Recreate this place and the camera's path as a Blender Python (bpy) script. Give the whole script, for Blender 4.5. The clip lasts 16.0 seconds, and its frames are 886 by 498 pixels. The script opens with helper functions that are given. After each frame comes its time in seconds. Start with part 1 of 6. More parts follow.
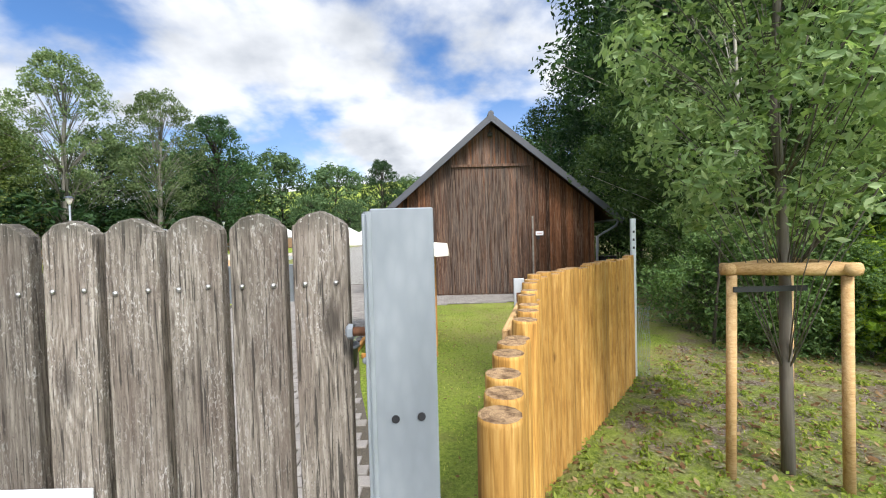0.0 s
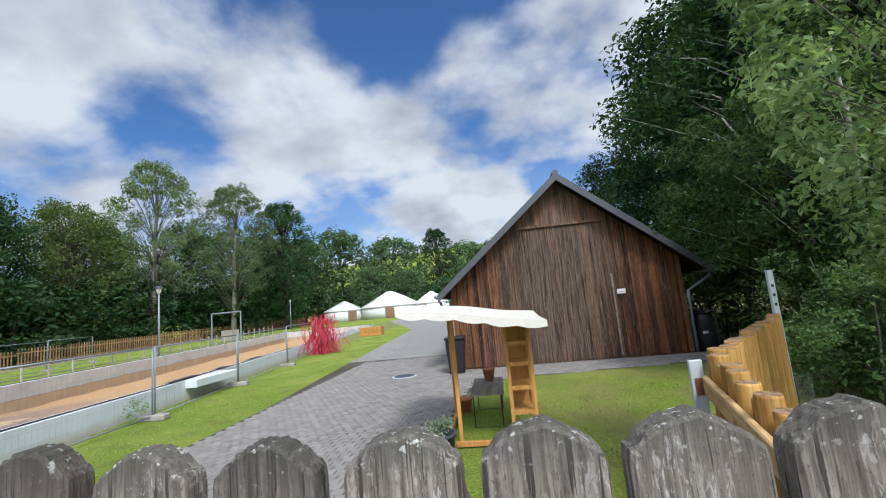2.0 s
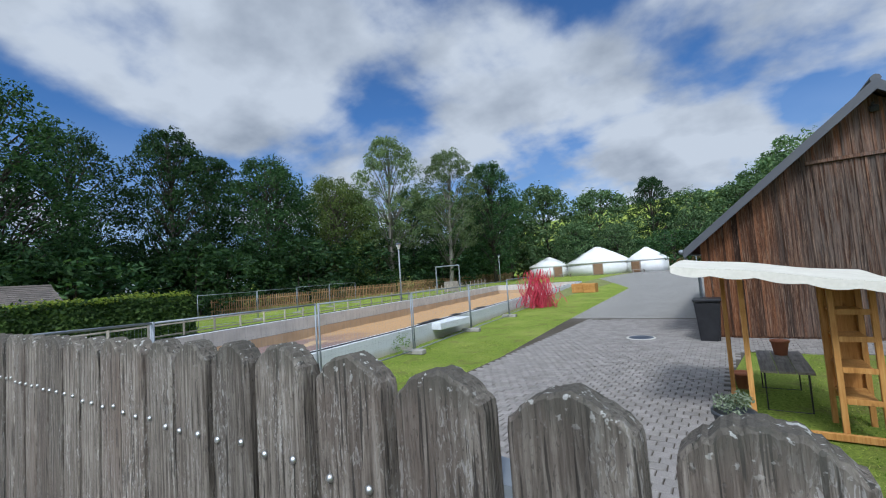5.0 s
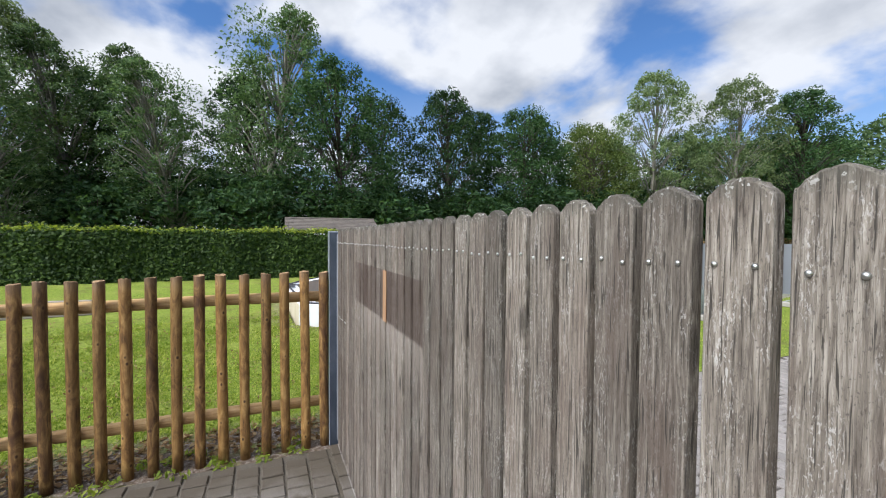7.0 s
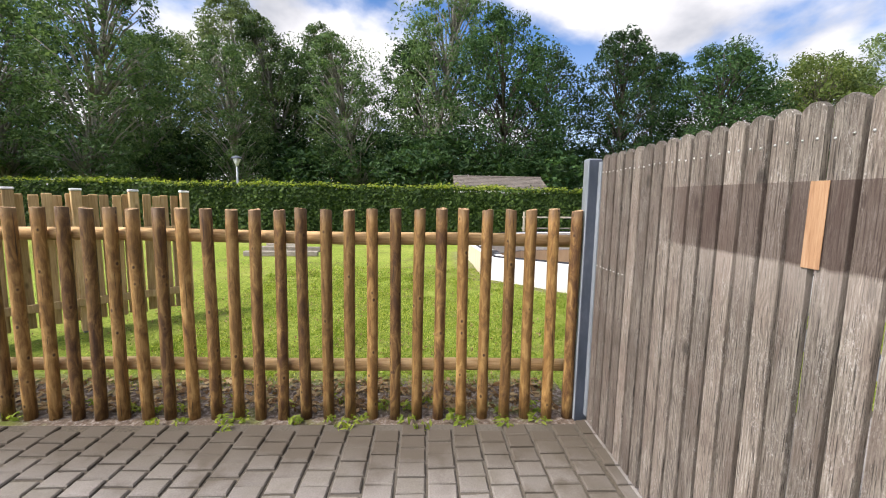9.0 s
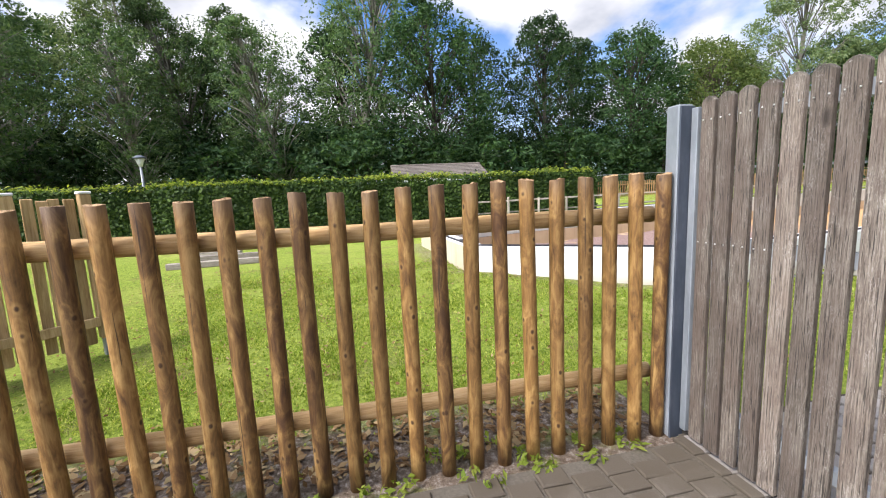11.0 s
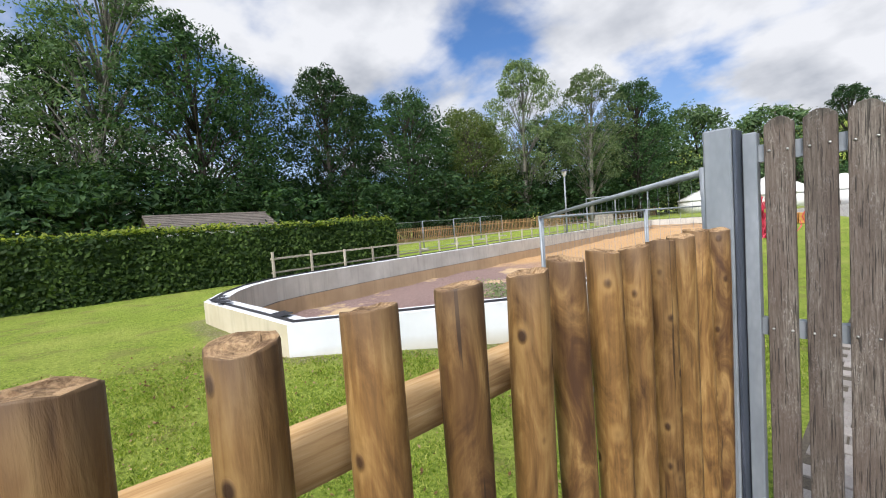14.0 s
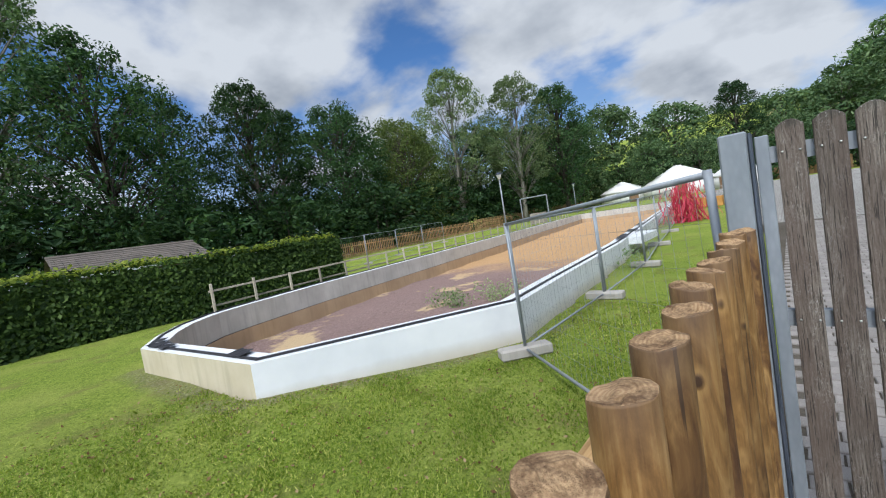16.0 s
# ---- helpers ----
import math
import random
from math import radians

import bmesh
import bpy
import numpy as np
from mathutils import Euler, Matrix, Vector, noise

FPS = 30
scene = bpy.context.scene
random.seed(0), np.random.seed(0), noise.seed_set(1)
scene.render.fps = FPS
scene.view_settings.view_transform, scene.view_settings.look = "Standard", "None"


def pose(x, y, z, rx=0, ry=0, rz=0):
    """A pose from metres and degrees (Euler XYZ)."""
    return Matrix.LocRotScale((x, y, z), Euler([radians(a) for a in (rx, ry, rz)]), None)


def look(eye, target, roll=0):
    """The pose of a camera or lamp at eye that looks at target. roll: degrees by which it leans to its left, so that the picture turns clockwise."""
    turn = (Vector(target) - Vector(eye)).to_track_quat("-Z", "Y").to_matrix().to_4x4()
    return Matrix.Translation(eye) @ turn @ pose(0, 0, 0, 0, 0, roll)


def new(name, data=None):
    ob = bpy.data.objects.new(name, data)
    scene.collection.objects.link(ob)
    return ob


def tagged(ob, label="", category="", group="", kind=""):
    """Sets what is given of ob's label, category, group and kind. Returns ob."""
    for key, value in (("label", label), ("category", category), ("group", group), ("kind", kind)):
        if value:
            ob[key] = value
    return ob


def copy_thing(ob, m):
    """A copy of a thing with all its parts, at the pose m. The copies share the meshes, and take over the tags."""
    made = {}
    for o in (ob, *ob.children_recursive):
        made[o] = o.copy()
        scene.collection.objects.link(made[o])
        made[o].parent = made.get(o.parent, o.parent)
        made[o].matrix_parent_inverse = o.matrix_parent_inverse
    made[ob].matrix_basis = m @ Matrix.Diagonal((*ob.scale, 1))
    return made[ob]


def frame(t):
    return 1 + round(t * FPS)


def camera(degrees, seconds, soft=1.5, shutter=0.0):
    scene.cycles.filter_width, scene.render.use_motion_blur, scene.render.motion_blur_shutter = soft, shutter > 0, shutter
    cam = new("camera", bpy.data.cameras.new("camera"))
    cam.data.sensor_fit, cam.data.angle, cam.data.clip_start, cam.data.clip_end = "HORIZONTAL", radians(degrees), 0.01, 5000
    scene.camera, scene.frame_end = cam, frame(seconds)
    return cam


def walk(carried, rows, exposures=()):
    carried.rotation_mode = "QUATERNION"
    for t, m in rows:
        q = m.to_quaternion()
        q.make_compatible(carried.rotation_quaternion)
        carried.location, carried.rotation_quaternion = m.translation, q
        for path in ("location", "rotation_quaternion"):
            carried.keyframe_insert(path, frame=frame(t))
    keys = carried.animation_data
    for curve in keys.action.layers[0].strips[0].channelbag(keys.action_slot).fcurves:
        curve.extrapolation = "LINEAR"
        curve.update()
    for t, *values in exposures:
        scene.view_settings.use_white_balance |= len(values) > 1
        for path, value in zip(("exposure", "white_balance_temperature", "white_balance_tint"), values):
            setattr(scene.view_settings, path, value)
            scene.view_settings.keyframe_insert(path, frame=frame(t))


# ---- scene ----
cam = camera(93.5, 16.0, soft=1.1)
EXPOSURES = [(0.0, 0.56, 6500, 10), (0.5, 0.4, 6350, 10), (1.0, 0.15, 6200, 9), (1.5, 0.07, 6100, 9), (3.0, -0.02, 5850, 9), (5.5, -0.28, 5700, 8), (6.5, 0.1, 6050, 10), (8.0, 0.55, 6650, 13),
             (9.0, 0.68, 6800, 15), (11.5, 0.79, 6550, 15), (12.5, 0.66, 6570, 15), (13.5, 0.45, 6600, 14), (14.5, 0.1, 6300, 10), (16.0, -0.08, 6100, 9)]
SKY_STRENGTH, SUN_STRENGTH, SUN_GLOW, CLOUD_SEED = 0.11, 3.6, 5.0, 3.0
PATH = [
    (0, (5.818, -0.656, 1.835), (5.813, 1.343, 1.776), -1.5),
    (0.5, (5.7, -0.516, 1.89), (5.641, 1.481, 1.976), -2.4),
    (1, (5.577, -0.427, 1.92), (5.477, 1.562, 2.108), -3.5),
    (1.5, (5.423, -0.343, 1.946), (5.268, 1.636, 2.191), -4.5),
    (2, (5.305, -0.302, 1.964), (5.067, 1.666, 2.226), -5.4),
    (2.5, (5.168, -0.252, 1.986), (4.83, 1.703, 2.241), -5.8),
    (3, (5.032, -0.2, 1.995), (4.596, 1.738, 2.228), -5.8),
    (5.5, (4.329, -0.289, 1.989), (2.976, 1.182, 2.067), -3.0),
    (6, (4.138, -0.329, 1.932), (2.565, 0.906, 1.961), -1.7),
    (6.5, (3.955, -0.438, 1.906), (2.221, 0.559, 1.885), -0.7),
    (7, (3.755, -0.55, 1.846), (1.912, 0.224, 1.786), 0.4),
    (7.5, (3.533, -0.65, 1.772), (1.619, -0.08, 1.662), 1.0),
    (8, (3.286, -0.791, 1.724), (1.33, -0.405, 1.572), 1.9),
    (8.5, (3.093, -0.964, 1.657), (1.114, -0.75, 1.459), 1.5),
    (9, (2.886, -1.16, 1.601), (0.902, -1.078, 1.357), 1.1),
    (11.5, (1.726, -1.833, 1.499), (-0.173, -1.269, 1.222), -3.4),
    (12, (1.428, -1.862, 1.523), (-0.413, -1.119, 1.278), -3.8),
    (12.5, (1.144, -1.876, 1.55), (-0.624, -0.965, 1.34), -3.9),
    (13, (0.868, -1.848, 1.545), (-0.825, -0.8, 1.372), -4.0),
    (13.5, (0.632, -1.792, 1.585), (-0.961, -0.593, 1.438), -4.0),
    (14, (0.478, -1.813, 1.616), (-1.026, -0.501, 1.498), -4.1),
    (14.5, (0.32, -1.887, 1.671), (-1.086, -0.468, 1.572), -4.8),
    (15, (0.203, -1.963, 1.71), (-1.115, -0.461, 1.612), -6.0),
    (15.5, (0.149, -1.987, 1.728), (-1.105, -0.433, 1.617), -7.7),
    (16, (0.158, -1.974, 1.72), (-1.138, -0.455, 1.608), -9.1),
]
walk(cam, [(r[0], look(*r[1:])) for r in PATH], exposures=EXPOSURES)

# ---- world, sun ----
SUN_ELEV, SUN_AZ = radians(50), radians(157)      # azimuth from +y, clockwise
world = bpy.data.worlds.new("sky")
scene.world = world
world.use_nodes = True
wn, wl = world.node_tree.nodes, world.node_tree.links
wn.clear()


def build_world():
    out = wn.new("ShaderNodeOutputWorld")
    bg = wn.new("ShaderNodeBackground")
    sky = wn.new("ShaderNodeTexSky")
    sky.sky_type = "NISHITA"
    sky.sun_disc = False
    sky.sun_elevation, sky.sun_rotation = SUN_ELEV, SUN_AZ
    sky.air_density, sky.dust_density, sky.ozone_density = 1.0, 0.4, 2.0
    tc = wn.new("ShaderNodeTexCoord")
    sep = wn.new("ShaderNodeSeparateXYZ")
    wl.new(tc.outputs["Generated"], sep.inputs[0])
    # directions laid on a cloud ceiling
    up = wn.new("ShaderNodeMath"); up.operation = "MAXIMUM"; up.inputs[1].default_value = 0.0
    wl.new(sep.outputs[2], up.inputs[0])
    add = wn.new("ShaderNodeMath"); add.operation = "ADD"; add.inputs[1].default_value = 0.38
    wl.new(up.outputs[0], add.inputs[0])
    dx = wn.new("ShaderNodeMath"); dx.operation = "DIVIDE"
    dy = wn.new("ShaderNodeMath"); dy.operation = "DIVIDE"
    wl.new(sep.outputs[0], dx.inputs[0]); wl.new(add.outputs[0], dx.inputs[1])
    wl.new(sep.outputs[1], dy.inputs[0]); wl.new(add.outputs[0], dy.inputs[1])
    com = wn.new("ShaderNodeCombineXYZ")
    wl.new(dx.outputs[0], com.inputs[0]); wl.new(dy.outputs[0], com.inputs[1])
    com.inputs[2].default_value = CLOUD_SEED
    n1 = wn.new("ShaderNodeTexNoise")
    n1.inputs["Scale"].default_value = 2.1
    n1.inputs["Detail"].default_value = 9.0
    n1.inputs["Roughness"].default_value = 0.5
    n1.inputs["Distortion"].default_value = 0.1
    wl.new(com.outputs[0], n1.inputs["Vector"])
    ramp = wn.new("ShaderNodeMapRange"); ramp.interpolation_type = "SMOOTHSTEP"
    ramp.inputs[1].default_value, ramp.inputs[2].default_value = 0.395, 0.555
    wl.new(n1.outputs["Fac"], ramp.inputs[0])
    # haze brightens the low sky
    low = wn.new("ShaderNodeMapRange")
    low.inputs[1].default_value, low.inputs[2].default_value = 0.02, 0.34
    low.inputs[3].default_value, low.inputs[4].default_value = 0.55, 0.0
    wl.new(sep.outputs[2], low.inputs[0])
    mx = wn.new("ShaderNodeMath"); mx.operation = "MAXIMUM"
    wl.new(ramp.outputs[0], mx.inputs[0]); wl.new(low.outputs[0], mx.inputs[1])
    # grey undersides and white tops
    n2 = wn.new("ShaderNodeTexNoise")
    n2.inputs["Scale"].default_value = 3.4
    n2.inputs["Detail"].default_value = 6.0
    wl.new(com.outputs[0], n2.inputs["Vector"])
    cr = wn.new("ShaderNodeValToRGB")
    cr.color_ramp.elements[0].position, cr.color_ramp.elements[1].position = 0.3, 0.58
    cr.color_ramp.elements[0].color = (3.3, 3.6, 4.1, 1)
    cr.color_ramp.elements[1].color = (6.6, 6.8, 7.1, 1)
    wl.new(n2.outputs["Fac"], cr.inputs[0])
    deep = wn.new("ShaderNodeMix"); deep.data_type = "RGBA"; deep.blend_type = "MULTIPLY"
    deep.inputs[0].default_value = 1.0
    deep.inputs[7].default_value = (0.6, 0.86, 1.15, 1)
    wl.new(sky.outputs[0], deep.inputs[6])
    # clouds glow towards the sun behind them
    dot = wn.new("ShaderNodeVectorMath"); dot.operation = "DOT_PRODUCT"
    wl.new(tc.outputs["Generated"], dot.inputs[0])
    dot.inputs[1].default_value = tuple(SUN_DIR)
    glow = wn.new("ShaderNodeMapRange"); glow.interpolation_type = "SMOOTHSTEP"
    glow.inputs[1].default_value, glow.inputs[2].default_value = 0.3, 1.0
    glow.inputs[3].default_value, glow.inputs[4].default_value = 1.0, SUN_GLOW
    wl.new(dot.outputs["Value"], glow.inputs[0])
    lit = wn.new("ShaderNodeVectorMath"); lit.operation = "SCALE"
    wl.new(cr.outputs[0], lit.inputs[0]); wl.new(glow.outputs[0], lit.inputs["Scale"])
    mix = wn.new("ShaderNodeMix"); mix.data_type = "RGBA"
    wl.new(mx.outputs[0], mix.inputs[0])
    wl.new(deep.outputs[2], mix.inputs[6]); wl.new(lit.outputs[0], mix.inputs[7])
    wl.new(mix.outputs[2], bg.inputs[0])
    bg.inputs[1].default_value = SKY_STRENGTH
    wl.new(bg.outputs[0], out.inputs[0])


SUN_DIR = Vector((math.sin(SUN_AZ) * math.cos(SUN_ELEV), math.cos(SUN_AZ) * math.cos(SUN_ELEV), math.sin(SUN_ELEV)))
build_world()
sun_data = bpy.data.lights.new("sun", "SUN")
sun_data.energy, sun_data.angle, sun_data.color = SUN_STRENGTH, radians(12), (1.0, 0.96, 0.9)
sun = new("sun", sun_data)
sun.matrix_world = look(tuple(SUN_DIR * 50), (0, 0, 0))


# ---- materials ----
class Nodes:
    """A short way to write node materials."""

    def __init__(self, name, rough=0.7, metal=0.0, spec=0.4):
        self.mat = bpy.data.materials.new(name)
        self.mat.use_nodes = True
        self.t = self.mat.node_tree
        self.bsdf = self.t.nodes["Principled BSDF"]
        self.bsdf.inputs["Roughness"].default_value = rough
        self.bsdf.inputs["Metallic"].default_value = metal
        self.bsdf.inputs["Specular IOR Level"].default_value = spec

    def n(self, kind, **kw):
        node = self.t.nodes.new(kind)
        for k, v in kw.items():
            if k in node.inputs:
                node.inputs[k].default_value = v
        return node

    def link(self, a, b):
        self.t.links.new(a, b)

    def coord(self, scale=(1, 1, 1), world_space=True, jitter=0.0):
        vec = self.n("ShaderNodeNewGeometry").outputs["Position"] if world_space else self.n("ShaderNodeTexCoord").outputs["Object"]
        if jitter:
            oi = self.n("ShaderNodeObjectInfo")
            mul = self.n("ShaderNodeVectorMath"); mul.operation = "SCALE"
            com = self.n("ShaderNodeCombineXYZ")
            for i in range(3):
                self.link(oi.outputs["Random"], com.inputs[i])
            self.link(com.outputs[0], mul.inputs[0])
            mul.inputs["Scale"].default_value = jitter
            ad = self.n("ShaderNodeVectorMath"); ad.operation = "ADD"
            self.link(vec, ad.inputs[0]); self.link(mul.outputs[0], ad.inputs[1])
            vec = ad.outputs[0]
        m = self.n("ShaderNodeMapping", Scale=scale)
        self.link(vec, m.inputs[0])
        return m.outputs[0]

    def noise(self, vec, scale=1.0, detail=5.0, rough=0.55, distort=0.0):
        nd = self.n("ShaderNodeTexNoise", Scale=scale, Detail=detail, Roughness=rough, Distortion=distort)
        self.link(vec, nd.inputs["Vector"])
        return nd.outputs["Fac"]

    def ramp(self, fac, stops):
        nd = self.n("ShaderNodeValToRGB")
        e = nd.color_ramp.elements
        while len(e) < len(stops):
            e.new(0.5)
        for el, (p, c) in zip(e, stops):
            el.position, el.color = p, (*c, 1)
        self.link(fac, nd.inputs[0])
        return nd.outputs[0]

    def mix(self, fac, a, b, blend="MIX"):
        nd = self.n("ShaderNodeMix"); nd.data_type = "RGBA"; nd.blend_type = blend
        for src, k in ((fac, 0), (a, 6), (b, 7)):
            if hasattr(src, "is_linked"):
                self.link(src, nd.inputs[k])
            else:
                nd.inputs[k].default_value = (*src, 1) if isinstance(src, tuple) else src
        return nd.outputs[2]

    def rng(self, fac, a, b, c=0.0, d=1.0):
        nd = self.n("ShaderNodeMapRange")
        for i, v in enumerate((a, b, c, d)):
            nd.inputs[i + 1].default_value = v
        self.link(fac, nd.inputs[0])
        return nd.outputs[0]

    def math(self, op, a, b):
        nd = self.n("ShaderNodeMath"); nd.operation = op
        for i, s in enumerate((a, b)):
            if hasattr(s, "is_linked"):
                self.link(s, nd.inputs[i])
            else:
                nd.inputs[i].default_value = s
        return nd.outputs[0]

    def bump(self, height, strength=0.3, dist=0.01):
        nd = self.n("ShaderNodeBump", Strength=strength, Distance=dist)
        self.link(height, nd.inputs["Height"])
        self.link(nd.outputs[0], self.bsdf.inputs["Normal"])

    def done(self, colour):
        if hasattr(colour, "is_linked"):
            self.link(colour, self.bsdf.inputs["Base Color"])
        else:
            self.bsdf.inputs["Base Color"].default_value = (*colour, 1)
        return self.mat


def plain(name, c1, c2, scale=6.0, rough=0.6, metal=0.0, bump=0.1, spec=0.4):
    k = Nodes(name, rough, metal, spec)
    v = k.coord(world_space=False, jitter=9.0)
    a = k.noise(v, scale, 6)
    b = k.noise(v, scale * 9, 4)
    col = k.ramp(a, [(0.3, c1), (0.7, c2)])
    col = k.mix(k.rng(b, 0.35, 0.75, 0, 0.35), col, tuple(x * 0.75 for x in c1))
    k.bump(b, bump, 0.005)
    return k.done(col)


def wood(name, dark, mid, light, along=2, fine=90.0, rough=0.75, tone=0.35, knots=True, bump=0.5, stain=False):
    """Wood with grain along one axis of the piece; each piece has its own tone."""
    k = Nodes(name, rough, 0, 0.25)
    s = [1.0, 1.0, 1.0]
    s[along] = 0.07
    v = k.coord(tuple(s), world_space=False, jitter=23.0)
    warp = k.noise(k.coord((4, 4, 1.6) if along == 2 else (1.6, 4, 4), False, 31.0), 2.2, 2)
    grain = k.noise(v, fine, 6, 0.6, 0.9)
    broad = k.noise(v, fine * 0.22, 4, 0.55, 1.6)
    g = k.math("ADD", k.math("MULTIPLY", grain, 0.6), k.math("MULTIPLY", broad, 0.5))
    g = k.math("ADD", g, k.math("MULTIPLY", k.math("SUBTRACT", warp, 0.5), 0.25))
    vo = k.n("ShaderNodeTexVoronoi", Scale=7.0)
    vo.feature = "F1"
    ks = [1.0, 1.0, 1.0]
    ks[along] = 0.42
    k.link(k.coord(tuple(ks), False, 41.0), vo.inputs["Vector"])
    if stain:
        # growth lines that bend round the knots
        ox = k.n("ShaderNodeSeparateXYZ")
        k.link(k.coord((1, 1, 1), False, 0.0), ox.inputs[0])
        phase = k.math("ADD", k.math("MULTIPLY", ox.outputs[0], 520.0), k.math("MULTIPLY", k.noise(k.coord((1, 1, 0.07), False, 17.0), 14, 2), 20.0))
        phase = k.math("ADD", phase, k.rng(vo.outputs["Distance"], 0.03, 0.3, 17.0, 0.0))
        g = k.math("ADD", g, k.math("MULTIPLY", k.math("SINE", phase, 0), 0.05))
    col = k.ramp(g, [(0.32, dark), (0.54, mid), (0.8, light)] if stain else [(0.34, dark), (0.54, mid), (0.74, light)])
    if stain:
        # lichen flecks and raised pale fibres, brown worn fields, drying cracks
        fl = k.noise(k.coord((1, 1, 0.3), False, 51.0), 260, 4, 0.65, 1.2)
        where = k.noise(k.coord((1, 1, 0.3), False, 61.0), 26, 4)
        fl = k.math("MULTIPLY", k.rng(fl, 0.55, 0.6), k.rng(where, 0.44, 0.6))
        col = k.mix(k.math("MULTIPLY", fl, 0.62), col, (0.47, 0.45, 0.42))
        brown = k.noise(k.coord((1, 1, 0.3), False, 83.0), 9, 4, 0.6)
        # the boards also turn darker and browner towards the corner post
        near_post = k.n("ShaderNodeSeparateXYZ")
        k.link(k.coord(), near_post.inputs[0])
        col = k.mix(k.math("MAXIMUM", k.rng(brown, 0.46, 0.66, 0.0, 0.6), k.math("MULTIPLY", k.rng(near_post.outputs[0], 0.5, 1.8, 0.7, 0.0), k.rng(brown, 0.3, 0.6))), col, (0.11, 0.08, 0.064))
        pit = k.noise(k.coord((1, 1, 0.4), False, 37.0), 420, 3, 0.6, 0.5)
        col = k.mix(k.rng(pit, 0.6, 0.66, 0.0, 0.6), col, (0.045, 0.038, 0.033))
        crack = k.noise(k.coord((1, 1, 0.035), False, 71.0), 260, 3, 0.5, 0.3)
        col = k.mix(k.rng(crack, 0.59, 0.63, 0.0, 0.9), col, (0.03, 0.026, 0.022))
        # rotting rounded top: dark algae with white lichen
        up = k.n("ShaderNodeSeparateXYZ")
        k.link(k.n("ShaderNodeTexCoord").outputs["Object"], up.inputs[0])
        edge = k.noise(k.coord((1, 1, 1), False, 19.0), 45, 4, 0.65)
        top = k.rng(k.math("ADD", up.outputs[2], k.math("MULTIPLY", edge, 0.05)), 0.104, 0.136, 0.0, 0.75)
        col = k.mix(top, col, (0.075, 0.07, 0.056))
        spot = k.math("MULTIPLY", k.rng(k.noise(k.coord((1, 1, 1), False, 15.0), 130, 3), 0.62, 0.66), k.rng(up.outputs[2], 0.08, 0.11))
        col = k.mix(k.math("MULTIPLY", spot, 0.65), col, (0.6, 0.6, 0.56))
    if knots:
        spot = k.rng(vo.outputs["Distance"], 0.05, 0.15, 0.8, 0.0)
        col = k.mix(spot, col, tuple(x * 0.6 for x in dark))
    oi = k.n("ShaderNodeObjectInfo")
    t = k.rng(oi.outputs["Random"], 0, 1, 1.0 - tone, 1.0 + tone)
    com = k.n("ShaderNodeCombineXYZ")
    for i in range(3):
        k.link(t, com.inputs[i])
    col = k.mix(1.0, col, com.outputs[0], "MULTIPLY")
    patchy = k.noise(k.coord((1, 1, 1), True), 3.5, 4)
    col = k.mix(k.rng(patchy, 0.45, 0.75, 0, 0.3), col, dark)
    if stain:
        # a darker brown field across the boards, its strength different on each
        sp = k.n("ShaderNodeSeparateXYZ")
        k.link(k.n("ShaderNodeNewGeometry").outputs["Position"], sp.inputs[0])
        x, z = sp.outputs[0], sp.outputs[2]
        ragged = k.math("MULTIPLY", k.math("SUBTRACT", k.noise(k.coord((1, 1, 0.3), False, 45.0), 30, 3), 0.5), 0.02)
        zz = k.math("ADD", z, ragged)
        m = k.math("MULTIPLY", k.rng(x, 0.82, 1.05), k.math("LESS_THAN", x, 2.25))
        m = k.math("MULTIPLY", m, k.math("MULTIPLY", k.math("LESS_THAN", z, 1.672), k.rng(zz, 1.405, 1.42)))
        oi2 = k.n("ShaderNodeObjectInfo")
        deep = k.rng(k.math("FRACT", k.math("MULTIPLY", oi2.outputs["Random"], 5.3), 0), 0, 1, 0.62, 0.97)
        worn = k.rng(k.noise(k.coord((1, 1, 0.25), False, 33.0), 14, 4), 0.35, 0.6, 1.0, 0.72)
        col = k.mix(k.math("MULTIPLY", m, k.math("MULTIPLY", deep, worn)), col, (0.048, 0.029, 0.023))
        # paler wood just under that field
        under = k.math("MULTIPLY", k.math("MULTIPLY", k.rng(x, 0.9, 1.3), k.math("LESS_THAN", x, 2.25)), k.math("MULTIPLY", k.rng(zz, 1.2, 1.38), k.rng(zz, 1.42, 1.405)))
        col = k.mix(k.math("MULTIPLY", k.math("MULTIPLY", under, deep), 0.36), col, (0.36, 0.31, 0.27))
    k.bump(g, bump, 0.004)
    return k.done(col)


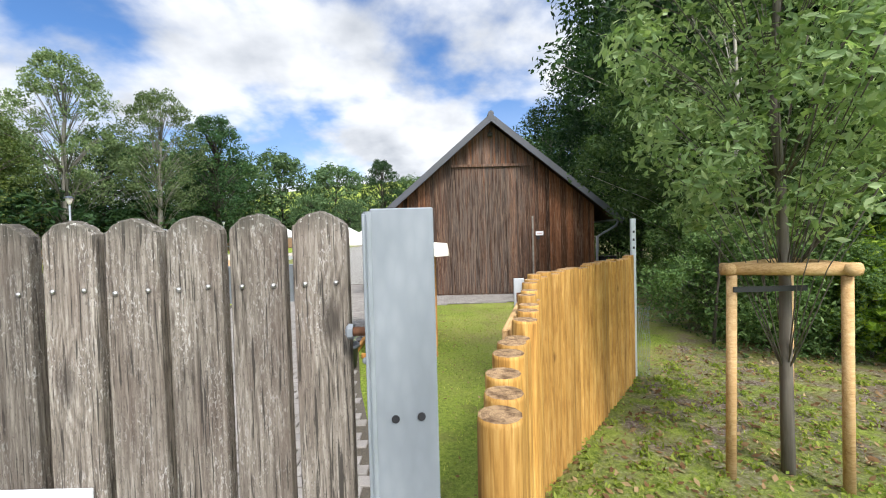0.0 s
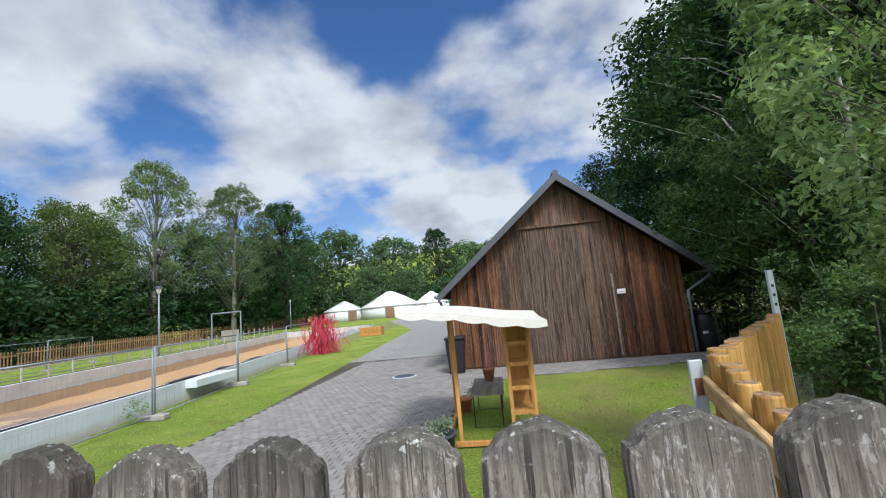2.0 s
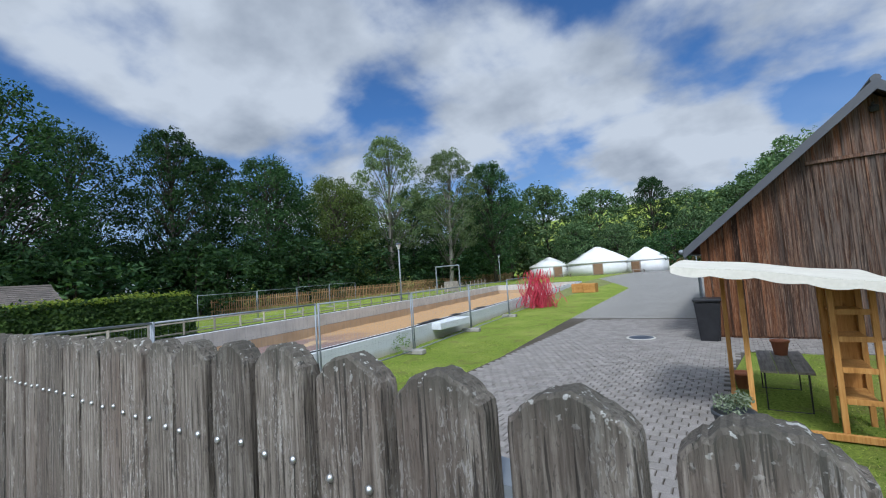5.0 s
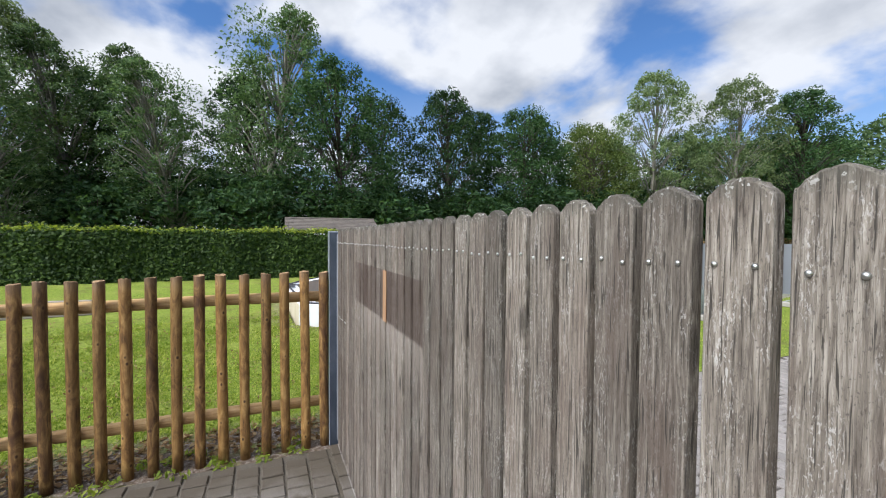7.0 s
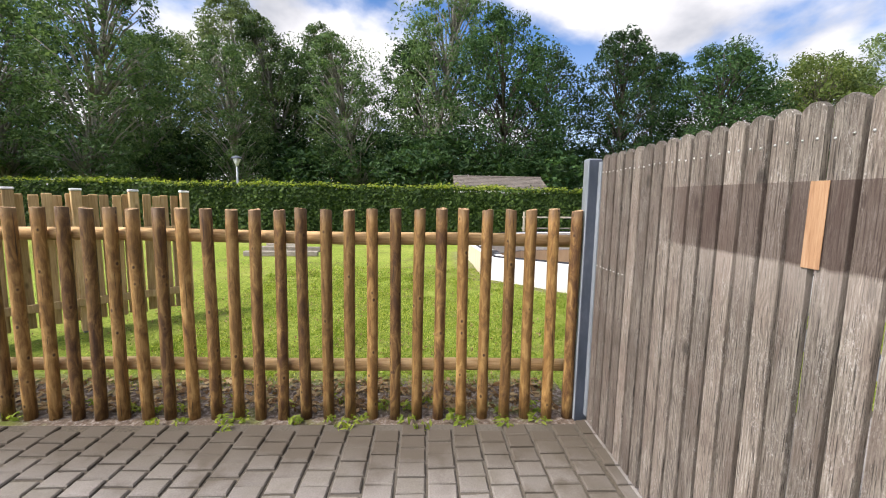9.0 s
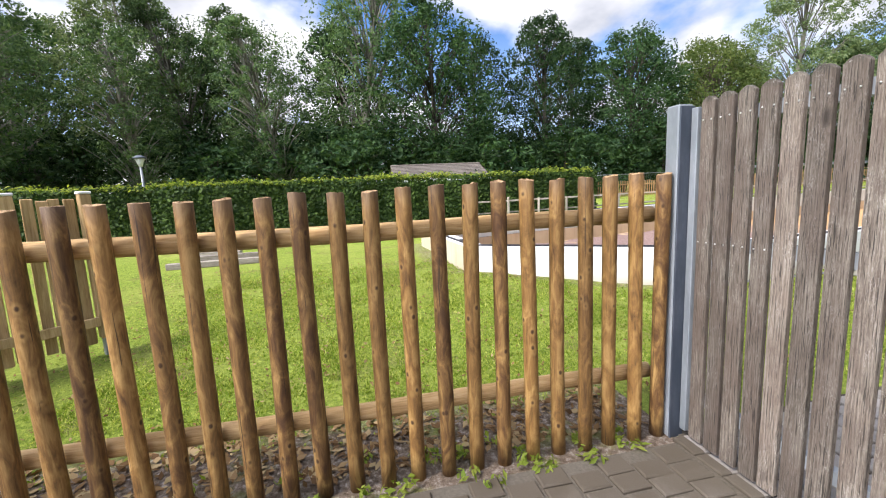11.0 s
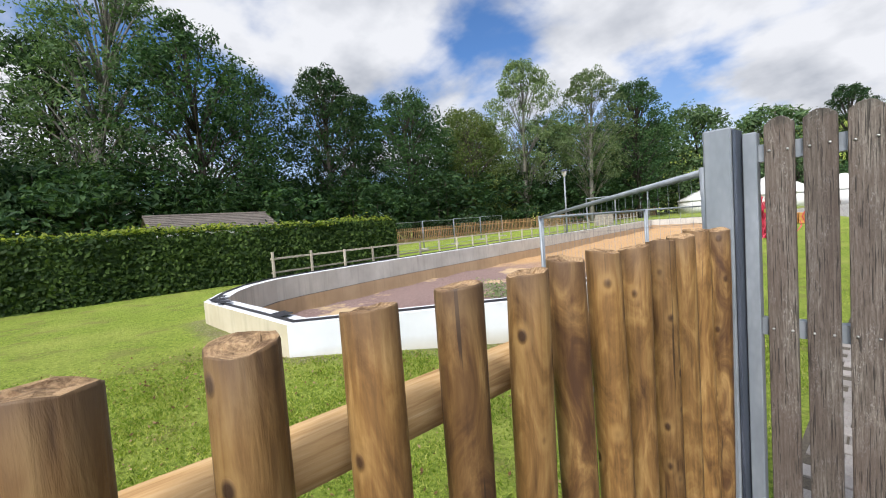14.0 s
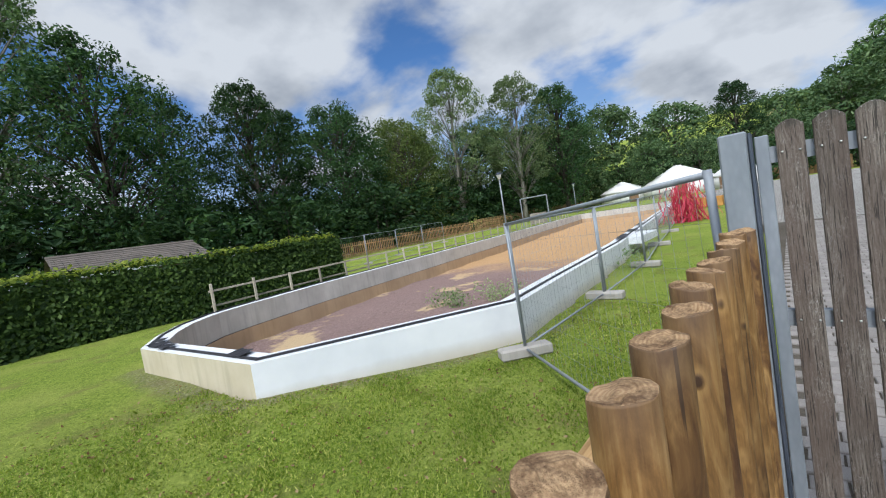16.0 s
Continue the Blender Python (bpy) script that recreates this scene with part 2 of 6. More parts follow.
def log_mat(name, dark, mid, light):
    """Peeled, stained log: blotches, dark knots with pale rims, some logs much darker."""
    k = Nodes(name, 0.62, 0, 0.3)
    v = k.coord((1, 1, 0.3), False, 23.0)
    blot = k.noise(v, 17, 5, 0.62, 1.2)
    streak = k.noise(k.coord((1, 1, 0.05), False, 29.0), 120, 5, 0.6, 0.7)
    g = k.math("ADD", k.math("MULTIPLY", blot, 0.75), k.math("MULTIPLY", streak, 0.3))
    col = k.ramp(g, [(0.34, dark), (0.52, mid), (0.7, light)])
    vo = k.n("ShaderNodeTexVoronoi", Scale=13.0)
    k.link(k.coord((1, 1, 0.7), False, 41.0), vo.inputs["Vector"])
    rim = k.math("MULTIPLY", k.rng(vo.outputs["Distance"], 0.08, 0.16), k.rng(vo.outputs["Distance"], 0.3, 0.18))
    col = k.mix(k.math("MULTIPLY", rim, 0.4), col, light)
    knot = k.rng(vo.outputs["Distance"], 0.07, 0.14, 0.9, 0.0)
    col = k.mix(knot, col, (0.035, 0.016, 0.008))
    oi = k.n("ShaderNodeObjectInfo")
    old = k.rng(k.math("FRACT", k.math("MULTIPLY", oi.outputs["Random"], 9.7), 0), 0.55, 0.85, 0.0, 0.88)
    col = k.mix(k.math("MULTIPLY", old, k.rng(blot, 0.75, 0.35)), col, (0.06, 0.027, 0.012))
    tone = k.rng(oi.outputs["Random"], 0, 1, 0.6, 1.12)
    com = k.n("ShaderNodeCombineXYZ")
    for j in range(3):
        k.link(tone, com.inputs[j])
    col = k.mix(1.0, col, com.outputs[0], "MULTIPLY")
    crack = k.noise(k.coord((1, 1, 0.03), False, 71.0), 70, 2, 0.5, 0.2)
    col = k.mix(k.rng(crack, 0.68, 0.71, 0.0, 0.85), col, (0.025, 0.014, 0.008))
    # greyed, damp heads
    up = k.n("ShaderNodeSeparateXYZ")
    k.link(k.n("ShaderNodeTexCoord").outputs["Object"], up.inputs[0])
    head = k.rng(k.math("ADD", up.outputs[2], k.math("MULTIPLY", blot, 0.16)), 1.54, 1.64, 0.0, 0.6)
    col = k.mix(head, col, (0.085, 0.056, 0.036))
    k.bump(k.math("ADD", k.math("MULTIPLY", knot, 0.5), g), 0.6, 0.006)
    return k.done(col)


def leafy(name, dark, mid, light, gloss=0.45, through_light=0.35):
    k = Nodes(name, gloss + 0.1, 0, 0.14)
    geo = k.n("ShaderNodeNewGeometry")
    oi = k.n("ShaderNodeObjectInfo")
    col = k.ramp(geo.outputs["Random Per Island"], [(0.0, dark), (0.5, mid), (1.0, light)])
    big = k.noise(k.coord((1, 1, 1), True), 0.45, 3)
    col = k.mix(k.rng(big, 0.35, 0.7, 0, 0.55), col, dark)
    tone = k.rng(oi.outputs["Random"], 0, 1, 0.75, 1.25)
    com = k.n("ShaderNodeCombineXYZ")
    for i in range(3):
        k.link(tone, com.inputs[i])
    col = k.mix(1.0, col, com.outputs[0], "MULTIPLY")
    k.done(col)
    tr = k.n("ShaderNodeBsdfTranslucent")
    k.link(k.mix(1.0, col, (1.3, 1.35, 0.7), "MULTIPLY"), tr.inputs[0])
    ms = k.n("ShaderNodeMixShader", Fac=through_light)
    k.link(k.bsdf.outputs[0], ms.inputs[1]); k.link(tr.outputs[0], ms.inputs[2])
    k.link(ms.outputs[0], k.t.nodes["Material Output"].inputs[0])
    return k.mat


def grass_mat():
    k = Nodes("lawn", 0.95, 0, 0.06)
    v = k.coord()
    fine = k.math("ADD", k.math("MULTIPLY", k.noise(v, 24, 4, 0.75), 0.6), k.math("MULTIPLY", k.noise(v, 110, 4, 0.7), 0.4))
    mid = k.noise(v, 5.5, 5, 0.6)
    big = k.noise(v, 0.55, 4)
    col = k.ramp(fine, [(0.36, (0.04, 0.066, 0.011)), (0.5, (0.165, 0.232, 0.034)), (0.64, (0.36, 0.405, 0.09))])
    col = k.mix(k.rng(mid, 0.42, 0.7, 0, 0.45), col, (0.21, 0.27, 0.045))
    col = k.mix(k.rng(big, 0.45, 0.7, 0, 0.5), col, (0.32, 0.34, 0.09))
    bare = k.math("MULTIPLY", k.rng(k.noise(v, 1.7, 5), 0.55, 0.66), k.rng(fine, 0.3, 0.6))
    col = k.mix(k.math("MULTIPLY", bare, 0.6), col, (0.15, 0.11, 0.06))
    # leaf litter and trodden earth by the wood and behind the log fence
    sp = k.n("ShaderNodeSeparateXYZ")
    k.link(k.n("ShaderNodeNewGeometry").outputs["Position"], sp.inputs[0])
    wob = k.math("MULTIPLY", k.math("SUBTRACT", mid, 0.5), 2.2)
    east = k.rng(k.math("ADD", sp.outputs[0], wob), 6.2, 7.6)
    east = k.math("MULTIPLY", east, k.rng(k.math("ADD", sp.outputs[1], wob), 1.2, 3.0))
    past = k.math("SUBTRACT", k.math("MULTIPLY", k.math("SUBTRACT", sp.outputs[0], 6.44), 0.805), k.math("MULTIPLY", k.math("SUBTRACT", sp.outputs[1], 2.2), 0.593))
    east = k.math("MULTIPLY", east, k.math("MAXIMUM", k.rng(past, -0.05, 0.25), k.rng(k.math("ADD", sp.outputs[0], wob), 9.4, 10.6)))
    wob2 = k.math("MULTIPLY", k.math("SUBTRACT", mid, 0.5), 0.5)
    strip = k.math("MULTIPLY", k.rng(k.math("ADD", sp.outputs[0], wob2), -0.8, -0.5), k.math("MULTIPLY", k.math("LESS_THAN", sp.outputs[0], 0.3), k.math("LESS_THAN", sp.outputs[1], 0.0)))
    dirt = k.ramp(k.noise(v, 26, 5, 0.7), [(0.3, (0.06, 0.04, 0.025)), (0.52, (0.18, 0.14, 0.11)), (0.7, (0.4, 0.36, 0.33))])
    px, py = sp.outputs[0], sp.outputs[1]
    d1 = k.math("SUBTRACT", k.math("MULTIPLY", k.math("ADD", px, 4.54), 0.848), k.math("MULTIPLY", py, 0.53))
    foot = k.math("MULTIPLY", k.rng(k.math("ADD", d1, k.math("MULTIPLY", wob2, 0.7)), 0.32, 0.1), k.math("MULTIPLY", k.math("LESS_THAN", px, -2.4), k.math("MULTIPLY", k.math("GREATER_THAN", py, -0.12), k.math("GREATER_THAN", d1, -0.2))))
    foot2 = k.math("MULTIPLY", k.rng(k.math("ADD", py, k.math("MULTIPLY", wob2, 0.7)), -0.62, -0.36), k.math("MULTIPLY", k.math("LESS_THAN", px, -4.4), k.math("GREATER_THAN", px, -8.4)))
    strip = k.math("MAXIMUM", strip, k.math("MULTIPLY", k.math("MAXIMUM", foot, foot2), 0.5))
    col = k.mix(k.math("MAXIMUM", k.math("MULTIPLY", east, k.rng(k.noise(v, 3.1, 4), 0.36, 0.6)), k.math("MULTIPLY", strip, k.rng(k.noise(v, 3.1, 4), 0.25, 0.45))), col, dirt)
    # dry, trodden grass on the lawn before the barn
    dry = k.math("MULTIPLY", k.rng(px, 5.2, 6.4), k.rng(py, 3.5, 5.5))
    col = k.mix(k.math("MULTIPLY", dry, k.rng(k.noise(v, 0.8, 5, 0.6), 0.42, 0.62, 0.0, 0.6)), col, (0.25, 0.21, 0.09))
    k.bump(fine, 1.0, 0.05)
    return k.done(col)


def paver_mat():
    k = Nodes("concrete paver", 0.85, 0, 0.3)
    v = k.coord()
    f = k.noise(v, 130, 4, 0.7)
    m = k.noise(v, 3.2, 5)
    sp = k.n("ShaderNodeSeparateXYZ")
    k.link(v, sp.inputs[0])
    yy = sp.outputs[1]
    col = k.ramp(f, [(0.3, (0.165, 0.15, 0.138)), (0.7, (0.28, 0.26, 0.242))])
    geo = k.n("ShaderNodeNewGeometry")
    oi = k.n("ShaderNodeObjectInfo")
    t = k.rng(k.math("FRACT", k.math("ADD", oi.outputs["Random"], geo.outputs["Random Per Island"]), 0), 0, 1, 0.86, 1.12)
    com = k.n("ShaderNodeCombineXYZ")
    for i in range(3):
        k.link(t, com.inputs[i])
    col = k.mix(1.0, col, com.outputs[0], "MULTIPLY")
    col = k.mix(k.math("MULTIPLY", k.rng(m, 0.46, 0.64, 0, 0.6), k.rng(yy, 0.0, 0.6, 1.0, 0.4)), col, (0.085, 0.074, 0.052))
    # damp earth washed over the stones along the log fence
    edge = k.rng(k.math("ADD", sp.outputs[0], k.math("MULTIPLY", k.math("SUBTRACT", m, 0.5), 1.2)), 0.42, 1.05, 0.94, 0.0)
    by_gate = k.rng(k.math("ADD", yy, k.math("MULTIPLY", k.math("SUBTRACT", m, 0.5), 1.4)), -0.85, -0.2, 0.0, 0.85)
    by_gate = k.math("MULTIPLY", by_gate, k.rng(sp.outputs[0], 1.6, 0.6))
    k_only = k.math("LESS_THAN", sp.outputs[1], 0.0)
    col = k.mix(k.math("MULTIPLY", k.math("MAXIMUM", edge, by_gate), k_only), col, (0.06, 0.048, 0.034))
    k.bump(f, 0.35, 0.004)
    return k.done(col)


def slate_mat():
    k = Nodes("roof slate", 0.55, 0, 0.4)
    v = k.coord((1, 1, 1), False, 5.0)
    geo = k.n("ShaderNodeNewGeometry")
    col = k.ramp(geo.outputs["Random Per Island"], [(0.0, (0.05, 0.053, 0.062)), (1.0, (0.105, 0.11, 0.125))])
    m = k.noise(v, 2.0, 5)
    col = k.mix(k.rng(m, 0.5, 0.75, 0, 0.4), col, (0.09, 0.095, 0.085))
    k.bump(k.noise(v, 40, 4), 0.25, 0.005)
    return k.done(col)


def barn_mat():
    k = Nodes("larch planks", 0.8, 0, 0.2)
    v = k.coord((1, 1, 0.05), False, 19.0)
    g = k.noise(v, 130, 6, 0.65, 0.8)
    b = k.noise(v, 16, 4, 0.5, 1.0)
    col = k.ramp(k.math("ADD", k.math("MULTIPLY", g, 0.6), k.math("MULTIPLY", b, 0.42)),
                 [(0.38, (0.012, 0.007, 0.005)), (0.52, (0.085, 0.038, 0.021)), (0.64, (0.24, 0.14, 0.085))])
    oi = k.n("ShaderNodeObjectInfo")
    place = k.n("ShaderNodeSeparateXYZ")
    k.link(k.coord(), place.inputs[0])
    side = k.rng(k.math("ABSOLUTE", k.math("SUBTRACT", place.outputs[0], 6.9), 0), 0.9, 2.2)
    side = k.math("MAXIMUM", side, k.rng(place.outputs[2], 3.4, 4.2))
    red = k.math("MULTIPLY", k.rng(oi.outputs["Random"], 0.1, 0.8), side)
    col = k.mix(k.math("MULTIPLY", red, 0.7), col, k.ramp(g, [(0.3, (0.07, 0.022, 0.009)), (0.7, (0.3, 0.12, 0.045))]))
    tone = k.rng(k.math("FRACT", k.math("MULTIPLY", oi.outputs["Random"], 7.31), 0), 0, 1, 0.3, 1.15)
    com = k.n("ShaderNodeCombineXYZ")
    for i in range(3):
        k.link(tone, com.inputs[i])
    col = k.mix(1.0, col, com.outputs[0], "MULTIPLY")
    # the weather has greyed the middle of the gable
    wp = k.coord()
    sp = k.n("ShaderNodeSeparateXYZ")
    k.link(wp, sp.inputs[0])
    big = k.noise(k.coord((1, 1, 0.35)), 1.1, 4)
    dx = k.math("ABSOLUTE", k.math("SUBTRACT", sp.outputs[0], 6.9), 0)
    grey = k.rng(k.math("ADD", dx, k.math("MULTIPLY", big, 1.8)), 1.6, 3.0, 0.45, 0.0)
    grey = k.math("MULTIPLY", grey, k.rng(k.noise(v, 26, 4), 0.36, 0.62))
    col = k.mix(grey, col, (0.2, 0.168, 0.145))
    # silvered fibres and pale chips
    pale = k.noise(k.coord((1, 1, 0.025), False, 47.0), 75, 4, 0.55, 0.3)
    col = k.mix(k.rng(pale, 0.57, 0.66, 0.0, 0.5), col, (0.3, 0.215, 0.155))
    k.bump(g, 0.6, 0.006)
    return k.done(col)


def rendered_wall():
    k = Nodes("white paint on concrete", 0.75, 0, 0.3)
    v = k.coord()
    a = k.noise(v, 1.6, 5)
    f = k.noise(v, 30, 4)
    col = k.ramp(a, [(0.3, (0.55, 0.57, 0.595)), (0.7, (0.64, 0.655, 0.67))])
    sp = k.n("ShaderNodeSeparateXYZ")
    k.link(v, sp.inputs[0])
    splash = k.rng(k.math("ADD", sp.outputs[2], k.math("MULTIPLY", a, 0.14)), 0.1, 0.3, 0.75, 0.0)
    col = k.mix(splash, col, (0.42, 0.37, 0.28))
    k.bump(f, 0.12, 0.004)
    return k.done(col)


def sand_mat():
    k = Nodes("sand and gravel", 0.95, 0, 0.1)
    v = k.coord()
    sp = k.n("ShaderNodeSeparateXYZ")
    k.link(v, sp.inputs[0])
    f = k.noise(v, 18, 6, 0.7)
    b = k.noise(v, 0.55, 5, 0.6)
    sand = k.ramp(f, [(0.3, (0.36, 0.21, 0.1)), (0.7, (0.55, 0.36, 0.19))])
    grav = k.ramp(f, [(0.3, (0.15, 0.1, 0.092)), (0.7, (0.33, 0.235, 0.21))])
    pale = k.mix(k.rng(b, 0.55, 0.61), grav, (0.5, 0.37, 0.22))
    far = k.rng(k.math("ADD", sp.outputs[1], k.math("MULTIPLY", b, 5.0)), 13.5, 17.0)
    col = k.mix(far, pale, sand)
    k.bump(f, 1.0, 0.06)
    return k.done(col)


def concrete(name, c1, c2):
    k = Nodes(name, 0.85, 0, 0.25)
    v = k.coord()
    a = k.noise(v, 1.1, 6, 0.6)
    st = k.noise(k.coord((3, 3, 0.3)), 2.5, 5)
    col = k.ramp(a, [(0.3, c1), (0.7, c2)])
    col = k.mix(k.rng(st, 0.5, 0.75, 0, 0.4), col, tuple(x * 0.6 for x in c1))
    k.bump(k.noise(v, 45, 4), 0.2, 0.004)
    return k.done(col)


def zinc(name, c1, c2, rough=0.42, metal=0.75):
    k = Nodes(name, rough, metal, 0.5)
    v = k.coord((1, 1, 0.4), False, 7.0)
    a = k.noise(v, 9, 5)
    vo = k.n("ShaderNodeTexVoronoi", Scale=60.0)
    k.link(v, vo.inputs["Vector"])
    col = k.ramp(a, [(0.3, c1), (0.72, c2)])
    col = k.mix(k.rng(vo.outputs["Distance"], 0.2, 0.7, 0, 0.25), col, tuple(x * 0.8 for x in c1))
    k.link(k.rng(a, 0.3, 0.7, rough - 0.08, rough + 0.15), k.bsdf.inputs["Roughness"])
    k.bump(k.noise(v, 30, 3), 0.06, 0.003)
    return k.done(col)


M_GRASS, M_PAVER, M_SLATE, M_BARN = grass_mat(), paver_mat(), slate_mat(), barn_mat()
M_GREY = wood("weathered grey board", (0.046, 0.037, 0.03), (0.155, 0.132, 0.108), (0.35, 0.315, 0.268), fine=330, tone=0.3, bump=1.0, stain=True)
M_FRESH = wood("newly sawn board", (0.2, 0.105, 0.055), (0.3, 0.175, 0.095), (0.38, 0.25, 0.15), tone=0.1, fine=160)
M_LOG = log_mat("tan treated log", (0.062, 0.029, 0.009), (0.215, 0.114, 0.035), (0.39, 0.24, 0.088))
M_RAIL = wood("pale pine rail", (0.26, 0.145, 0.055), (0.46, 0.29, 0.13), (0.58, 0.41, 0.22), along=0, fine=110, tone=0.1)
M_YLOG = wood("honey-coloured pine", (0.16, 0.07, 0.014), (0.36, 0.19, 0.045), (0.5, 0.31, 0.1), fine=100, tone=0.25)
M_PALEP = wood("pale pine picket", (0.24, 0.15, 0.065), (0.4, 0.27, 0.13), (0.52, 0.38, 0.2), fine=70, tone=0.22)
M_STALL = wood("orange-glazed pine", (0.3, 0.13, 0.03), (0.45, 0.22, 0.06), (0.55, 0.31, 0.1), fine=60, tone=0.12)
M_OLDW = wood("old table boards", (0.12, 0.1, 0.085), (0.24, 0.21, 0.18), (0.36, 0.33, 0.29), along=1, fine=60)
M_RAILW = wood("greyed tan rail", (0.19, 0.165, 0.125), (0.35, 0.315, 0.25), (0.47, 0.43, 0.36), along=0, fine=60)
M_PICKET = wood("brown picket", (0.14, 0.08, 0.035), (0.28, 0.17, 0.08), (0.4, 0.27, 0.14), fine=30, tone=0.25)
M_BARK = wood("bark", (0.025, 0.02, 0.016), (0.065, 0.054, 0.043), (0.13, 0.112, 0.09), fine=25, bump=0.9, knots=False)
M_GREYBARK = wood("grey bark", (0.08, 0.075, 0.062), (0.17, 0.16, 0.135), (0.27, 0.255, 0.22), fine=18, bump=0.7, knots=False)
M_YBARK = wood("smooth brown-grey bark", (0.06, 0.052, 0.042), (0.12, 0.105, 0.085), (0.19, 0.17, 0.14), fine=30, bump=0.5, knots=False)
M_BIRCH = wood("pale bark", (0.12, 0.11, 0.09), (0.3, 0.28, 0.24), (0.42, 0.4, 0.36), fine=18, bump=0.7, knots=False)
M_ZINC = zinc("galvanised steel", (0.19, 0.212, 0.235), (0.29, 0.315, 0.34), 0.5, 0.3)
M_RUST = plain("rusted steel", (0.12, 0.05, 0.025), (0.22, 0.11, 0.06), 60.0, 0.8, 0.3)
M_DARKST = zinc("blue-grey steel", (0.06, 0.075, 0.1), (0.11, 0.125, 0.16), 0.5, 0.6)
M_PALEZ = zinc("pale galvanised steel", (0.42, 0.45, 0.47), (0.55, 0.58, 0.6), 0.55, 0.2)
M_BOLT = zinc("stainless steel", (0.42, 0.42, 0.41), (0.55, 0.55, 0.53), 0.35, 1.0)
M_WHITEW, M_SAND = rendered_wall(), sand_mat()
M_CONC = concrete("pale concrete", (0.4, 0.38, 0.34), (0.55, 0.53, 0.48))
M_FOOT = concrete("weathered dark concrete", (0.24, 0.225, 0.2), (0.37, 0.35, 0.32))
M_TANC = concrete("sand-stained concrete", (0.36, 0.25, 0.15), (0.47, 0.34, 0.21))
M_CREAM = concrete("stained cream wall", (0.43, 0.375, 0.265), (0.54, 0.49, 0.37))
M_BLACK = plain("black plastic", (0.012, 0.012, 0.014), (0.025, 0.025, 0.028), rough=0.45)
M_POT = plain("dark grey plastic", (0.045, 0.05, 0.056), (0.065, 0.07, 0.078), rough=0.5)
M_RUBBER = plain("black sealing strip", (0.012, 0.012, 0.016), (0.03, 0.03, 0.035), rough=0.6)
M_TERRA = plain("terracotta", (0.4, 0.14, 0.07), (0.5, 0.2, 0.1), rough=0.8)
M_AWN = plain("cream canvas", (0.54, 0.51, 0.43), (0.62, 0.59, 0.51), 3.0, 0.85)
M_YURT = plain("white felt canvas", (0.6, 0.6, 0.585), (0.7, 0.7, 0.69), 1.0, 0.9)
M_RED = plain("red barrier tape", (0.42, 0.02, 0.05), (0.55, 0.05, 0.09), 4.0, 0.5)
M_PINK = plain("faded pink print", (0.5, 0.3, 0.36), (0.56, 0.36, 0.42), 4.0, 0.5)
M_PAPER = plain("weathered white plate", (0.5, 0.51, 0.52), (0.58, 0.59, 0.6), 8.0, 0.5)
M_WHITE = plain("white plastic", (0.72, 0.72, 0.72), (0.8, 0.8, 0.8), 3.0, 0.4)
M_TILE = plain("lichen-grey roof tiles", (0.085, 0.074, 0.064), (0.165, 0.14, 0.12), 3.0, 0.85, bump=0.4)
M_DOORW = plain("brown door wood", (0.16, 0.09, 0.05), (0.22, 0.13, 0.07), 3.0)


def endgrain():
    k = Nodes("cut end grain", 0.85, 0, 0.2)
    tc = k.n("ShaderNodeTexCoord")
    sp = k.n("ShaderNodeSeparateXYZ")
    k.link(tc.outputs["Object"], sp.inputs[0])
    r = k.math("SQRT", k.math("ADD", k.math("POWER", sp.outputs[0], 2.0), k.math("POWER", sp.outputs[1], 2.0)), 0)
    v = k.coord((1, 1, 1), False, 13.0)
    r = k.math("ADD", k.math("MULTIPLY", r, 1100.0), k.math("MULTIPLY", k.noise(v, 14, 4), 3.0))
    ring = k.math("SINE", r, 0)
    col = k.ramp(k.rng(ring, -1, 1), [(0.2, (0.34, 0.22, 0.12)), (0.8, (0.43, 0.29, 0.16))])
    col = k.mix(k.rng(k.noise(v, 34, 5, 0.7), 0.42, 0.62, 0, 0.9), col, (0.1, 0.055, 0.028))
    k.bump(k.noise(v, 160, 5, 0.7), 0.9, 0.008)
    return k.done(col)


M_ENDGRAIN = endgrain()
M_LEAF_OAK = leafy("dark leaves", (0.017, 0.042, 0.019), (0.036, 0.08, 0.03), (0.08, 0.14, 0.052))
M_LEAF_ASH = leafy("mid green leaves", (0.042, 0.082, 0.035), (0.088, 0.15, 0.064), (0.175, 0.245, 0.118))
M_LEAF_HAZEL = leafy("hazel leaves", (0.033, 0.066, 0.022), (0.077, 0.135, 0.042), (0.165, 0.24, 0.09), 0.45, 0.42)
# the dark leaves again, with the wood's shade put into the colour
M_LEAF_WOOD = leafy("wood leaves, shade in colour", (0.012, 0.03, 0.013), (0.028, 0.062, 0.022), (0.066, 0.118, 0.042))
M_LEAF_LAUREL = leafy("bright shrub leaves", (0.06, 0.12, 0.015), (0.17, 0.28, 0.03), (0.36, 0.46, 0.07), 0.4, 0.5)
M_LEAF_YOUNG = leafy("pale turned leaves", (0.12, 0.19, 0.08), (0.25, 0.34, 0.165), (0.42, 0.5, 0.29), 0.5, 0.45)
M_LEAF_PALE = leafy("pale willow leaves", (0.065, 0.1, 0.045), (0.12, 0.17, 0.075), (0.21, 0.26, 0.13))
M_LEAF_YEL = leafy("yellow-green leaves", (0.045, 0.075, 0.02), (0.095, 0.135, 0.035), (0.17, 0.2, 0.065))
# darkened so that the colour holds the shade on the hedge's front
M_LEAF_HEDGE = leafy("hedge leaves, front shade in colour", (0.018, 0.04, 0.011), (0.05, 0.095, 0.022), (0.125, 0.2, 0.045))
